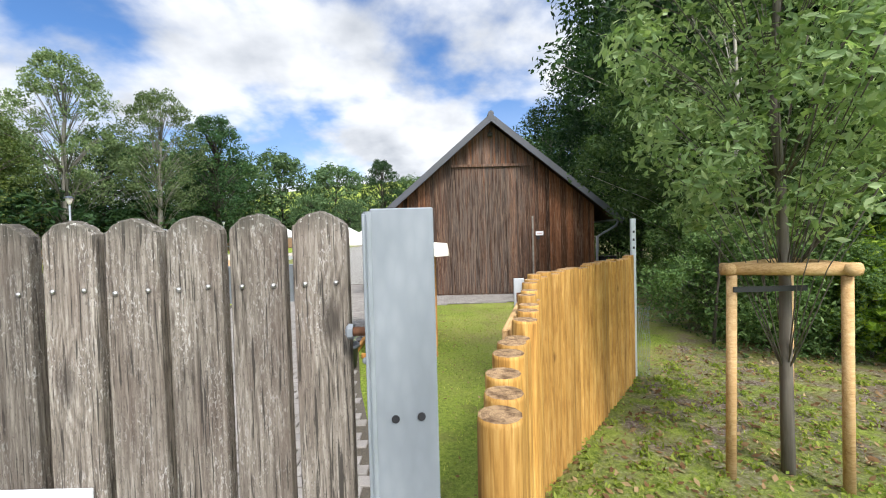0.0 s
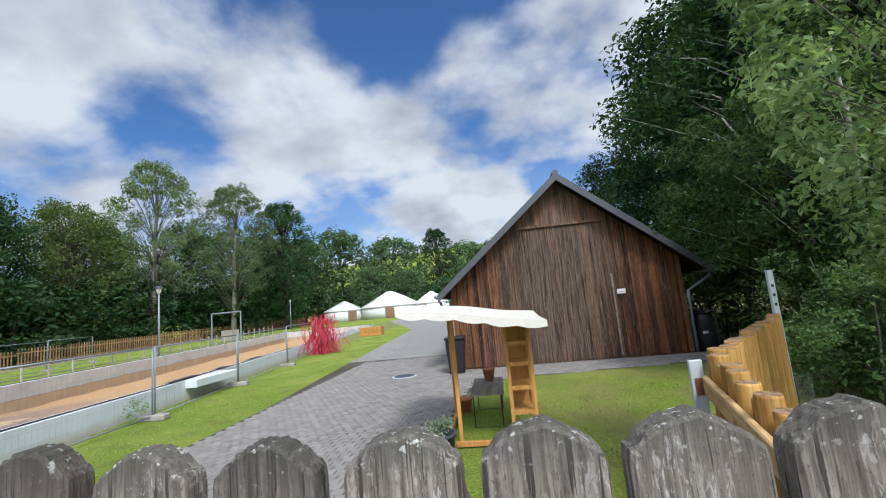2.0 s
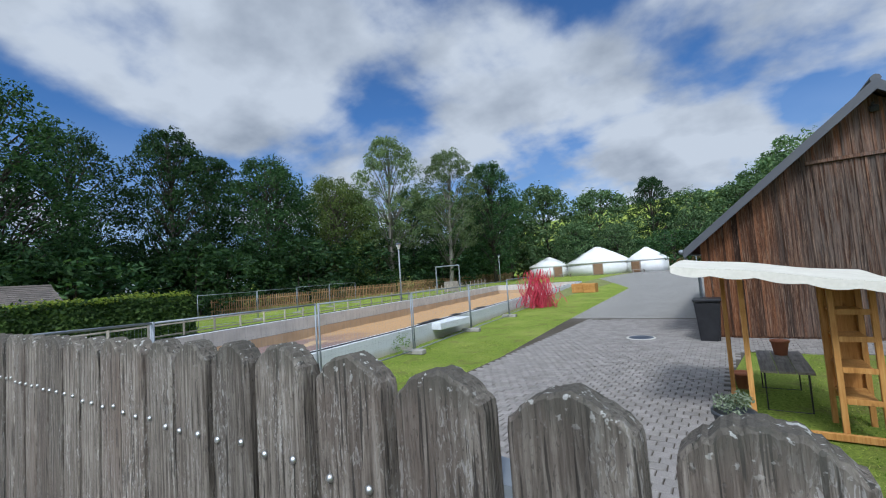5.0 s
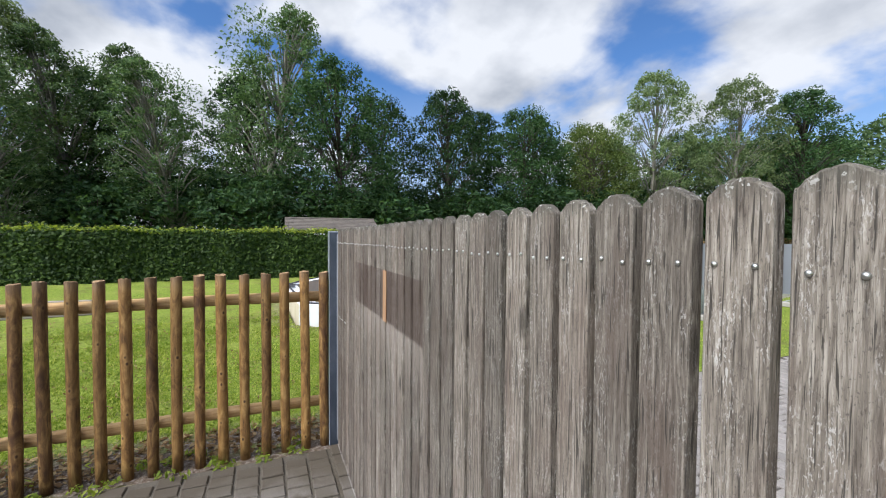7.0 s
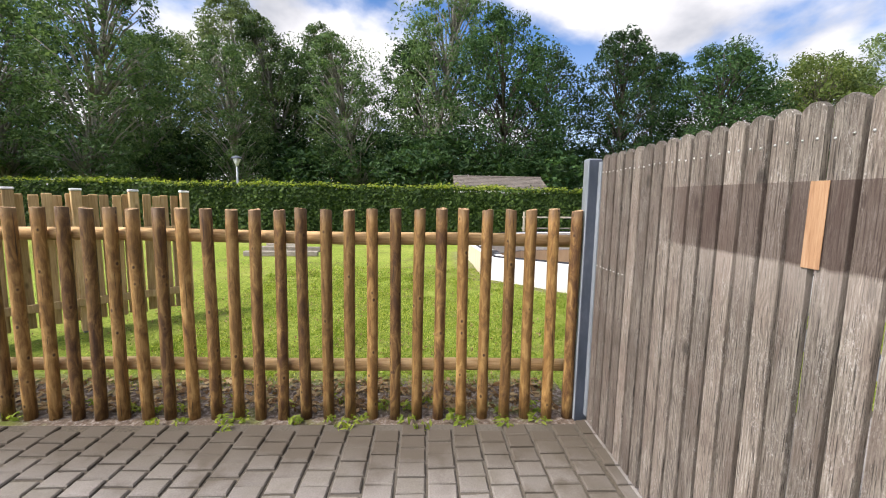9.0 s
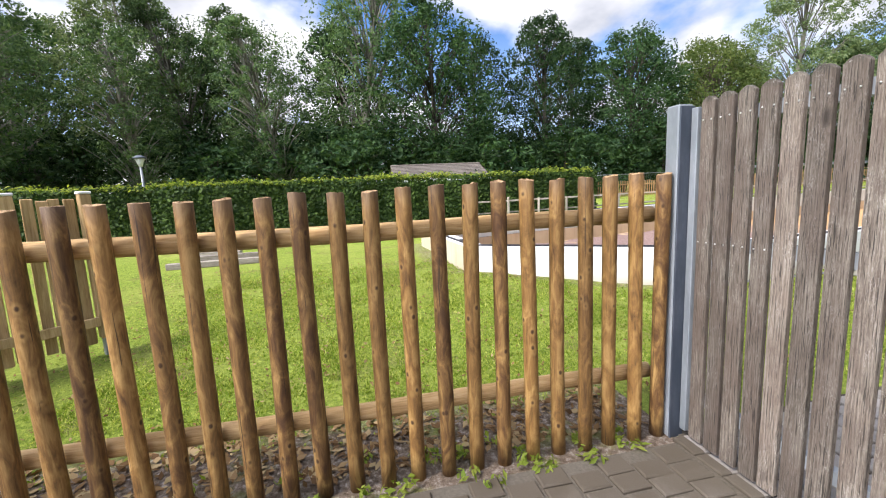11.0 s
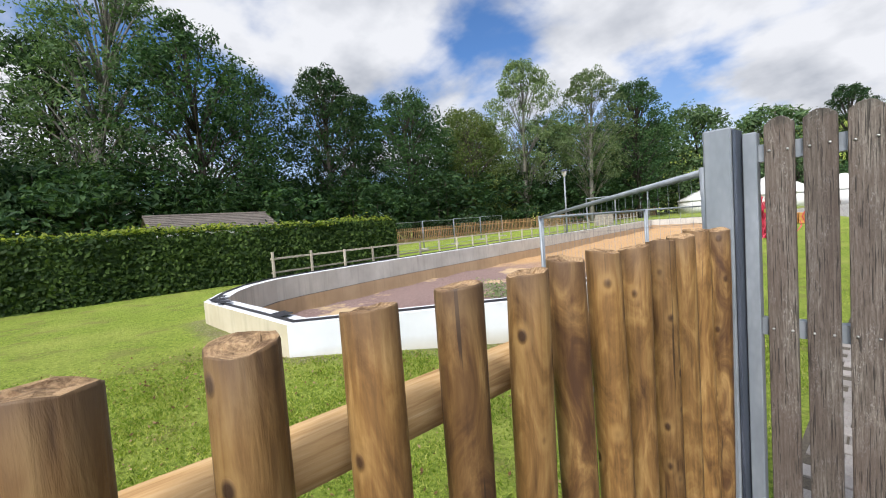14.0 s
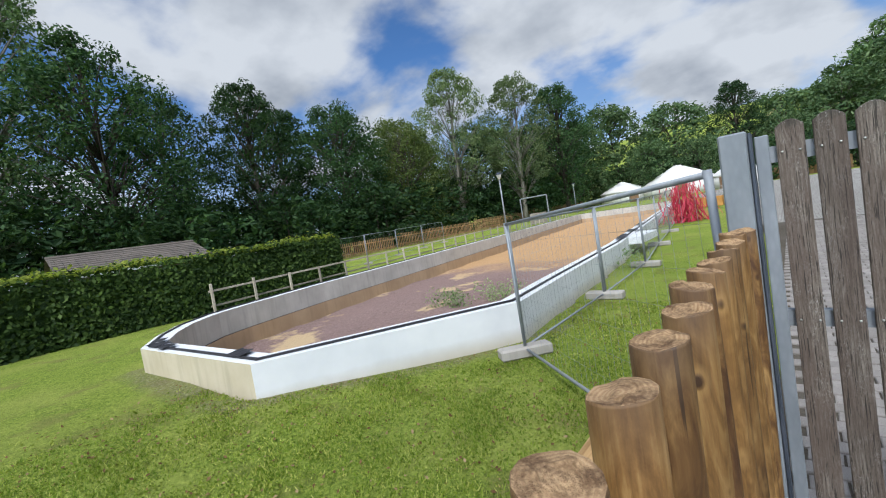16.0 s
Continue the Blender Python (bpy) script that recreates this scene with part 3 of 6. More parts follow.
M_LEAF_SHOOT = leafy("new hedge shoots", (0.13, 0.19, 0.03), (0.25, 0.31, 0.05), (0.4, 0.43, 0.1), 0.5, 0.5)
M_BLADE = leafy("grass blades", (0.1, 0.175, 0.018), (0.285, 0.38, 0.05), (0.6, 0.6, 0.2), 0.75, 0.47)
M_DEADLEAF = leafy("dead leaves", (0.1, 0.055, 0.025), (0.22, 0.13, 0.06), (0.42, 0.32, 0.18), 0.7, 0.2)
M_FLOWER = leafy("sage leaves", (0.09, 0.12, 0.08), (0.18, 0.22, 0.15), (0.35, 0.38, 0.3))


# ---- mesh helpers ----
def holder(name, label, category, loc=(0, 0, 0), group="", rz=0.0, kind=""):
    ob = new(name)
    ob.empty_display_size = 0.2
    ob.matrix_world = pose(*loc, 0, 0, rz)
    return tagged(ob, label, category, group, kind)


def data_of(bm, name, *mats, smooth=False):
    me = bpy.data.meshes.new(name)
    bm.normal_update()
    bm.to_mesh(me)
    bm.free()
    for m in mats:
        me.materials.append(m)
    if smooth:
        me.polygons.foreach_set("use_smooth", [True] * len(me.polygons))
    return me


def part(name, bm, mat, parent=None, label="", smooth=False, m=None):
    me = data_of(bm, name, *(mat if isinstance(mat, (list, tuple)) else (mat,)), smooth=smooth) if isinstance(bm, bmesh.types.BMesh) else bm
    ob = new(name, me)
    ob.parent = parent
    if m is not None:
        ob.matrix_local = m
    return tagged(ob, label)


def raw(name, verts, faces, *mats, smooth=False):
    me = bpy.data.meshes.new(name)
    me.from_pydata([tuple(map(float, v)) for v in verts], [], faces)
    for m in mats:
        me.materials.append(m)
    if smooth:
        me.polygons.foreach_set("use_smooth", [True] * len(me.polygons))
    return me


def box(x0, x1, y0, y1, z0, z1, bevel=0.0, bm=None, m=None):
    own = bm is None
    bm = bm or bmesh.new()
    r = bmesh.ops.create_cube(bm, size=1.0)
    t = Matrix.Translation(((x0 + x1) / 2, (y0 + y1) / 2, (z0 + z1) / 2)) @ Matrix.Diagonal((x1 - x0, y1 - y0, z1 - z0, 1))
    bmesh.ops.transform(bm, matrix=(m @ t) if m else t, verts=r["verts"])
    if bevel:
        es = list({e for v in r["verts"] for e in v.link_edges})
        bmesh.ops.bevel(bm, geom=es, offset=bevel, segments=1, affect="EDGES")
    return bm


def tube(points, radius, sides=8, bm=None, radii=None):
    """A round bar along points."""
    bm = bm or bmesh.new()
    pts = [Vector(p) for p in points]
    rings = []
    for i, p in enumerate(pts):
        d = (pts[min(i + 1, len(pts) - 1)] - pts[max(i - 1, 0)]).normalized()
        a = d.orthogonal().normalized() if abs(d.z) < 0.95 else Vector((1, 0, 0))
        a = (a - d * a.dot(d)).normalized()
        b = d.cross(a)
        r = radii[i] if radii else radius
        rings.append([bm.verts.new(p + (a * math.cos(q) + b * math.sin(q)) * r) for q in [2 * math.pi * j / sides for j in range(sides)]])
    for r0, r1 in zip(rings, rings[1:]):
        for j in range(sides):
            bm.faces.new((r0[j], r0[(j + 1) % sides], r1[(j + 1) % sides], r1[j]))
    bm.faces.new(rings[0][::-1])
    bm.faces.new(rings[-1])
    return bm


def lathe(profile, sides=24, bm=None):
    bm = bm or bmesh.new()
    rings = [[bm.verts.new((r * math.cos(2 * math.pi * j / sides), r * math.sin(2 * math.pi * j / sides), z)) for j in range(sides)] for r, z in profile]
    for r0, r1 in zip(rings, rings[1:]):
        for j in range(sides):
            bm.faces.new((r0[j], r0[(j + 1) % sides], r1[(j + 1) % sides], r1[j]))
    bm.faces.new(rings[0][::-1])
    bm.faces.new(rings[-1])
    return bm


def smoothstep(a, b, x):
    t = np.clip((np.asarray(x, float) - a) / (b - a), 0, 1)
    return t * t * (3 - 2 * t)


def ground_z(x, y):
    """The lie of the land: it rises gently to the far tents, and a little on the lawn by the basin's end."""
    return 0.0145 * np.maximum(0, np.minimum(np.asarray(y, float), 120) - 15) + 0.15 * smoothstep(-2.9, -4.8, x) * smoothstep(5.0, 2.0, y)


# ---- ground ----
POOL = [(-4.54, -0.015), (-2.76, 2.84), (-2.95, 4.6), (-3.38, 9.4), (-8.3, 43.5), (-18.0, 43.0), (-11.4, 5.2), (-10.72, 2.5), (-10.4, 1.65), (-9.75, 0.85), (-8.9, 0.25), (-7.93, -0.22)]


def inside(poly, x, y):
    x, y = np.asarray(x), np.asarray(y)
    c = np.zeros(x.shape, bool)
    for (x0, y0), (x1, y1) in zip(poly, poly[1:] + poly[:1]):
        cross = ((y0 > y) != (y1 > y)) & (x < (x1 - x0) * (y - y0) / (y1 - y0 + 1e-12) + x0)
        c ^= cross
    return c


def offset(poly, d):
    """The polygon moved inwards by d (counter-clockwise corners)."""
    n, out = len(poly), []
    for i in range(n):
        p0, p1, p2 = (Vector(poly[(i + k) % n]) for k in (-1, 0, 1))
        e0, e1 = (p1 - p0).normalized(), (p2 - p1).normalized()
        n0, n1 = Vector((-e0.y, e0.x)), Vector((-e1.y, e1.x))
        b = (n0 + n1).normalized()
        out.append(tuple(p1 + b * (d / max(0.3, b.dot(n0)))))
    return out


def build_ground():
    xs = np.unique(np.concatenate([[-1600, -900, -500, -300, -200, -140, -100, -75, -60, -50, -42, -36, -31, -28], np.arange(-26, 14, 0.22), [15, 18, 22, 28, 36, 48, 64, 90, 130, 200, 320, 600, 1000, 1600]]))
    ys = np.unique(np.concatenate([[-1600, -900, -500, -300, -180, -120, -80, -55, -40, -30, -22, -16, -12], np.arange(-9, 49, 0.24), [52, 56, 62, 70, 80, 95, 120, 150, 200, 320, 600, 1000, 1600]]))
    X, Y = np.meshgrid(xs, ys)
    Z = ground_z(X, Y)
    Z = np.where(inside(offset(POOL, 0.14), X, Y), -0.75, Z)
    nx, ny = len(xs), len(ys)
    idx = np.arange(nx * ny).reshape(ny, nx)
    f = np.stack([idx[:-1, :-1], idx[:-1, 1:], idx[1:, 1:], idx[1:, :-1]], -1).reshape(-1, 4)
    me = raw("ground", np.stack([X.ravel(), Y.ravel(), Z.ravel()], 1), f.tolist(), M_GRASS)
    tagged(new("ground", me), "mown green lawn with bare and yellowed patches", "lawn", kind="structure")


build_ground()


# ---- trees ----
def leaf_cloud(centres, radii, per, size, rng, flat=0.75, droop=0.0):
    """Bent four-cornered leaves scattered through round clumps, thicker towards their skins."""
    V, F = [], []
    for c, r in zip(centres, radii):
        d = rng.normal(size=(per, 3))
        d /= np.linalg.norm(d, axis=1)[:, None]
        rad = r * (0.45 + 0.6 * rng.random(per) ** 0.6)
        p = np.array(c) + d * rad[:, None] * np.array((1, 1, flat))
        nrm = d * 0.6 + rng.normal(size=(per, 3)) * 0.6 + np.array((0, 0, 0.5))
        nrm /= np.linalg.norm(nrm, axis=1)[:, None]
        a = np.cross(nrm, rng.normal(size=(per, 3)))
        a /= np.linalg.norm(a, axis=1)[:, None]
        b = np.cross(nrm, a)
        s = size * (0.55 + 0.9 * rng.random(per))[:, None]
        quad = np.stack([p - a * s, p - b * s * 0.45 + nrm * s * 0.12, p + a * s - nrm * s * droop, p + b * s * 0.45 + nrm * s * 0.12], 1)
        V.append(quad.reshape(-1, 3))
    V = np.concatenate(V)
    F = np.arange(len(V)).reshape(-1, 4).tolist()
    return V, F


def make_tree(name, height, spread, bare, seed, leaf_mat, bark, leaf, clumps, per, label, stems=1, shape=1.0, clump_r=0.2, girth=0.016, limb=1.0, inner=True):
    """trunk, limbs and crown; bare: the share of the height below the crown."""
    rng = np.random.default_rng(seed)
    ob = holder(name, label, "tree")
    bm = bmesh.new()
    centres, radii = [], []
    for s in range(stems):
        lean = rng.normal(size=2) * (0.05 if stems == 1 else 0.14)
        base = rng.normal(size=2) * (0.0 if stems == 1 else 0.35)
        pts, rr = [], []
        r0 = height * girth / stems ** 0.5
        for i in range(8):
            q = i / 7
            wob = rng.normal(size=2) * 0.06 * q * height * 0.1
            pts.append((base[0] + lean[0] * q * height + wob[0], base[1] + lean[1] * q * height + wob[1], q * height * 0.93 - (0.25 if i == 0 else 0)))
            rr.append(r0 * (1.15 - q) + 0.012)
        tube(pts, 0.1, 7, bm, rr)
        for _ in range(clumps // stems):
            q = bare + (1 - bare) * rng.random() ** 0.85
            w = math.sin(math.pi * min(1, max(0.06, (q - bare) / (1 - bare) * 0.86 + 0.1)) ** shape) ** 0.7
            ang, rad = rng.random() * 6.283, spread * w * (0.3 + 0.7 * rng.random() ** 0.5)
            i = min(6, int(q * 7))
            axis = Vector(pts[i]).lerp(Vector(pts[i + 1]), q * 7 - i)
            c = (axis.x + math.cos(ang) * rad, axis.y + math.sin(ang) * rad, q * height * 0.97)
            centres.append(c)
            radii.append(spread * clump_r * (0.6 + 0.8 * rng.random()) * (1.25 - 0.5 * q))
            if rng.random() < 0.5:
                start = Vector(pts[max(1, i - 1)])
                mid = start.lerp(Vector(c), 0.5) + Vector((0, 0, 0.03 * height))
                tube([start, mid, c], 0.03, 5, bm, [r0 * 0.35 * limb * (1.1 - q * 0.7), r0 * 0.2 * limb, 0.008 * limb])
    part("trunk", bm, bark, ob, smooth=True)
    V, F = leaf_cloud(centres, radii, per, leaf, rng)
    fill = clumps * per // 8
    q = bare + (1 - bare) * (0.03 + 0.9 * rng.random(fill))
    w = np.sin(np.pi * np.clip((q - bare) / (1 - bare) * 0.86 + 0.1, 0.06, 1) ** shape) ** 0.7 * spread
    ang, rad = rng.random(fill) * 6.283, np.sqrt(rng.random(fill)) * 0.9
    if inner:
        V2, F2 = leaf_cloud(np.stack([np.cos(ang) * rad * w, np.sin(ang) * rad * w, q * height * 0.97], 1), np.full(fill, 0.1), 1, leaf * 1.25, rng)
        V = np.concatenate([V, V2])
        F = np.arange(len(V)).reshape(-1, 4).tolist()
    part("crown", raw("crown", V, F, leaf_mat), leaf_mat, ob)
    return ob


def plant_trees():
    kinds = {
        "oak": make_tree("tree", 15, 4.6, 0.10, 1, M_LEAF_OAK, M_BARK, 0.12, 200, 92, "broad dark green leafy tree at the lawn's far edge"),
        "alder": make_tree("tree", 15, 3.6, 0.08, 2, M_LEAF_OAK, M_BARK, 0.115, 200, 86, "tall dark alder with an uneven pointed crown", shape=1.2),
        "ash": make_tree("tree", 17, 3.6, 0.12, 3, M_LEAF_ASH, M_GREYBARK, 0.1, 220, 88, "tall open mid-green ash tree", shape=0.9, clump_r=0.17),
        "poplar": make_tree("tree", 20, 5.6, 0.3, 4, M_LEAF_PALE, M_GREYBARK, 0.13, 280, 66, "tall pale poplar with light seen through its crown", clump_r=0.13, limb=0.5, shape=0.75, inner=False),
        "willow": make_tree("tree", 13, 5.0, 0.05, 5, M_LEAF_YEL, M_BARK, 0.11, 180, 80, "yellowish-green willow among darker trees"),
        "far": make_tree("tree", 14, 6.5, 0.05, 6, M_LEAF_ASH, M_BARK, 0.25, 150, 46, "distant round green tree behind the tents"),
        "bush": make_tree("bush", 5, 3.4, 0.0, 7, M_LEAF_OAK, M_BARK, 0.15, 80, 40, "dense dark green bush under the trees", stems=3),
    }
    for k in kinds.values():
        k["group"] = "trees round the grounds"
    used = set()

    def put(kind, x, y, top, turn, wide=1.0):
        src = kinds[kind]
        base = {"oak": 15, "alder": 15, "ash": 17, "poplar": 20, "willow": 13, "far": 14, "bush": 5}[kind]
        if x < -20 and 10 < y < 62:
            x, y, top = 1.5 + (x - 1.5) * 1.17, -1 + (y + 1) * 1.17, 1.7 + (top - 1.7) * 1.17
        z = float(ground_z(x, y))
        s = (top - z) / base
        src_scale = src.scale.copy()
        if kind in used:
            src.scale = (s * wide, s * wide, s)
            copy_thing(src, pose(x, y, z, 0, 0, turn))
            src.scale = src_scale
        else:
            used.add(kind)
            src.matrix_world = pose(x, y, z, 0, 0, turn) @ Matrix.Diagonal((s * wide, s * wide, s, 1))

    r = random.Random(5)
    for kind, x, y, top in (
            ("ash", -18.2, -17.8, 14.5), ("ash", -19.7, -22.8, 14.5), ("ash", -25.7, -19.5, 12.5), ("poplar", -33.7, -17.3, 18.3), ("ash", -33.4, -12.3, 15.8), ("ash", -36.4, -8.3, 16.8),
            ("ash", -33.1, -1.3, 21.6), ("oak", -30.7, 5.2, 16.0), ("alder", -31.1, 14.5, 15.0), ("oak", -31.2, 22.7, 14.6), ("willow", -29.9, 30.0, 13.4),
            ("poplar", -27.6, 35.5, 19.2), ("poplar", -22.3, 39.6, 17.1), ("alder", -20.4, 47.0, 16.2), ("far", -21.2, 70.2, 17.3), ("far", -14.4, 75.4, 15.8),
            ("far", -26.5, 66.0, 15.5), ("alder", -5.6, 79.1, 17.0), ("far", 0.9, 84.6, 14.6), ("far", 6.1, 89.7, 15.6), ("far", -16.4, 67.6, 9.6), ("far", -9.4, 69.4, 8.6),
            ("far", 14, 88, 17), ("far", 16.0, 152, 27.0), ("far", 20.0, 150, 31.5), ("far", 26.0, 148, 34.0), ("far", 35.0, 146, 37.0), ("far", 1, 76, 10), ("willow", -33.0, 32.0, 14.8), ("oak", -33.5, 24.5, 14.2), ("far", -33, 52, 15.0), ("far", -28, 58, 14.0),
            ("oak", -36, -24, 15.5), ("oak", -29, -30, 15), ("ash", -22, -34, 15), ("oak", -14.5, -26, 14.5), ("ash", -30, -6, 13.5), ("oak", -36.5, 10, 15.5), ("alder", -35.5, 19, 15),
            ("alder", -39, -2, 16.5), ("ash", -27, -14, 12.5), ("oak", -38, -14, 15), ("far", -40, 40, 15), ("oak", -31, 44, 14), ("alder", -26, 50, 13.5)):
        put(kind, x, y, top, r.uniform(0, 360), r.uniform(0.9, 1.1))
    for i in range(40):
        y = -34 + i * 2.35
        x = -29.5 - 2.2 * math.sin(i * 1.7) + (4.5 if y > 40 else 0) + max(0, -y - 14) * 0.55
        put("bush", x - 1.5, y, 4.5 + 2.4 * r.random(), r.uniform(0, 360), r.uniform(0.9, 1.4))
    for i in range(9):
        put("bush", -24 + i * 4.3, 72 + 3 * math.sin(i * 2.1), 6.0 + 2 * r.random(), r.uniform(0, 360), 1.3)


plant_trees()


def plant_wood():
    """The wood along the east side, close to the walk."""
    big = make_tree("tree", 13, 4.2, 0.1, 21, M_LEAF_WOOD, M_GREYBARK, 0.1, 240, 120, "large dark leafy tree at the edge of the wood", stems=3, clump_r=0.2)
    hazel = make_tree("tree", 8, 3.0, 0.3, 22, M_LEAF_HAZEL, M_BIRCH, 0.07, 165, 150, "many-stemmed green hazel at the edge of the wood", stems=4, clump_r=0.21, girth=0.024, limb=0.5)
    shrub = make_tree("bush", 3.2, 1.9, 0.0, 23, M_LEAF_HAZEL, M_BARK, 0.05, 80, 150, "leafy green shrub on the edge of the wood", stems=4, clump_r=0.26)
    laurel = make_tree("bush", 2.4, 1.3, 0.0, 24, M_LEAF_LAUREL, M_BARK, 0.07, 60, 90, "bright yellow-green shrub at the edge of the wood", stems=4, clump_r=0.28)
    r = random.Random(9)
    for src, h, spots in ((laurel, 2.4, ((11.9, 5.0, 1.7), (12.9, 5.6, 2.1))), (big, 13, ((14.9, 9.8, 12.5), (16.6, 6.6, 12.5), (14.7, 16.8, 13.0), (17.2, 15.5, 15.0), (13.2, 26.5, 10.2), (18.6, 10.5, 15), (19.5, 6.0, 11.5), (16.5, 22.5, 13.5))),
                          (hazel, 8, ((11.9, 7.9, 5.8), (13.3, 8.4, 5.8), (14.6, 6.2, 6.2), (13.6, 12.4, 6.5))),
                          (shrub, 3.2, ((10.6, 5.9, 2.0), (11.4, 5.3, 1.5), (11.3, 6.9, 2.3), (12.6, 8.0, 3.0), (14.0, 5.4, 2.9), (13.0, 15.5, 3.2)))):
        for i, (x, y, top) in enumerate(spots):
            s = top / h
            if i == 0:
                src.matrix_world = pose(x, y, 0, 0, 0, r.uniform(0, 360)) @ Matrix.Diagonal((s, s, s, 1))
            else:
                keep = src.scale.copy()
                src.scale = (s, s, s)
                copy_thing(src, pose(x, y, 0, 0, 0, r.uniform(0, 360)))
                src.scale = keep


plant_wood()


# ---- hedge ----
def build_hedge():
    rng = np.random.default_rng(4)
    ob = holder("hedge", "long clipped green hornbeam hedge beyond the lawn", "hedge", (-13.9, -8.3, 0))
    L, W, H = 33.0, 1.3, 1.98
    bm = box(-W + 0.12, -0.3, -L / 2 + 0.1, L / 2 - 0.12, 0, H - 0.18)
    part("hedge_core", bm, M_LEAF_OAK, ob, "dark twiggy inside of the hedge")
    n = 56000
    face = rng.random(n)
    y = rng.random(n) * L - L / 2
    front = face < 0.6
    top = (face >= 0.6) & (face < 0.9)
    x = np.where(front, -0.08 + rng.normal(size=n) * 0.05, np.where(top, -rng.random(n) * W, -W * rng.random(n)))
    z = np.where(front, rng.random(n) * H, np.where(top, H - 0.06 + np.abs(rng.normal(size=n)) * 0.085, rng.random(n) * H))
    end = ~front & ~top
    y = np.where(end, L / 2 - 0.06 + rng.normal(size=n) * 0.05, y)
    bulge = 0.07 * np.sin(y * 1.3) + 0.05 * np.sin(y * 3.1)
    x = x + np.where(front, bulge, 0)
    z = z + np.where(top, 0.04 * np.sin(y * 0.9) + 0.03 * np.sin(y * 2.7), 0)
    p = np.stack([x, y, z], 1)
    nr = np.where(front[:, None], (1, 0, 0.35), np.where(top[:, None], (0.1, 0, 1), (0, 1, 0.3))) + rng.normal(size=(n, 3)) * 0.5
    nr /= np.linalg.norm(nr, axis=1)[:, None]
    a = np.cross(nr, rng.normal(size=(n, 3)))
    a /= np.linalg.norm(a, axis=1)[:, None]
    b = np.cross(nr, a)
    s = 0.062 * (0.6 + 0.8 * rng.random(n))[:, None]
    V = np.stack([p - a * s, p - b * s * 0.6, p + a * s, p + b * s * 0.6], 1).reshape(-1, 3)
    quads = V.reshape(-1, 4, 3)
    # young shoots on top, whose paler colour also carries the light there
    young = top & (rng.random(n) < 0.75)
    for name, pick, mat, label in (("foliage", ~young, M_LEAF_HEDGE, ""), ("new_growth", young, M_LEAF_SHOOT, "yellow-green young shoots along the top, set lighter than the shaded front")):
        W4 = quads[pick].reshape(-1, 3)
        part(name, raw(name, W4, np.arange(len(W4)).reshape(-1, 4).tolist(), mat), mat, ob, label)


build_hedge()


# ---- hut behind the hedge ----
def build_hut():
    ob = holder("garden_hut", "low hut with a mossy tiled roof behind the hedge", "hut", (-20.6, 2.75, 0), rz=-2)
    part("wall", box(-1.7, 1.7, -2.1, 2.1, 0, 2.0), M_OLDW, ob)
    bm = bmesh.new()
    rows, cols = 9, 26
    for side in (1, -1):
        for i in range(rows):
            u0, u1 = i / rows, (i + 1.25) / rows
            for j in range(cols):
                y0 = -2.45 + 4.9 * j / cols
                y1 = y0 + 4.9 / cols * 0.96
                pts = []
                for u, lift in ((u0, 0.0), (u1, 0.035)):
                    x = side * 2.2 * min(u, 1.02)
                    z = 2.78 - 0.75 * min(u, 1.02) + lift
                    pts.append((x, z))
                (xa, za), (xb, zb) = pts
                vs = [bm.verts.new(c) for c in ((xa, y0, za), (xa, y1, za), (xb, y1, zb), (xb, y0, zb), (xb, y0, zb - 0.03), (xb, y1, zb - 0.03))]
                bm.faces.new(vs[:4])
                bm.faces.new((vs[3], vs[2], vs[5], vs[4]))
    part("roof", bm, M_TILE, ob, "grey-brown tiled roof")
    part("ridge", tube([(0, -2.45, 2.79), (0, 2.45, 2.79)], 0.07, 8), M_TILE, ob)
    part("fascia", box(2.14, 2.18, -2.45, 2.45, 1.9, 2.04), M_WHITE, ob, "white eaves board")


build_hut()


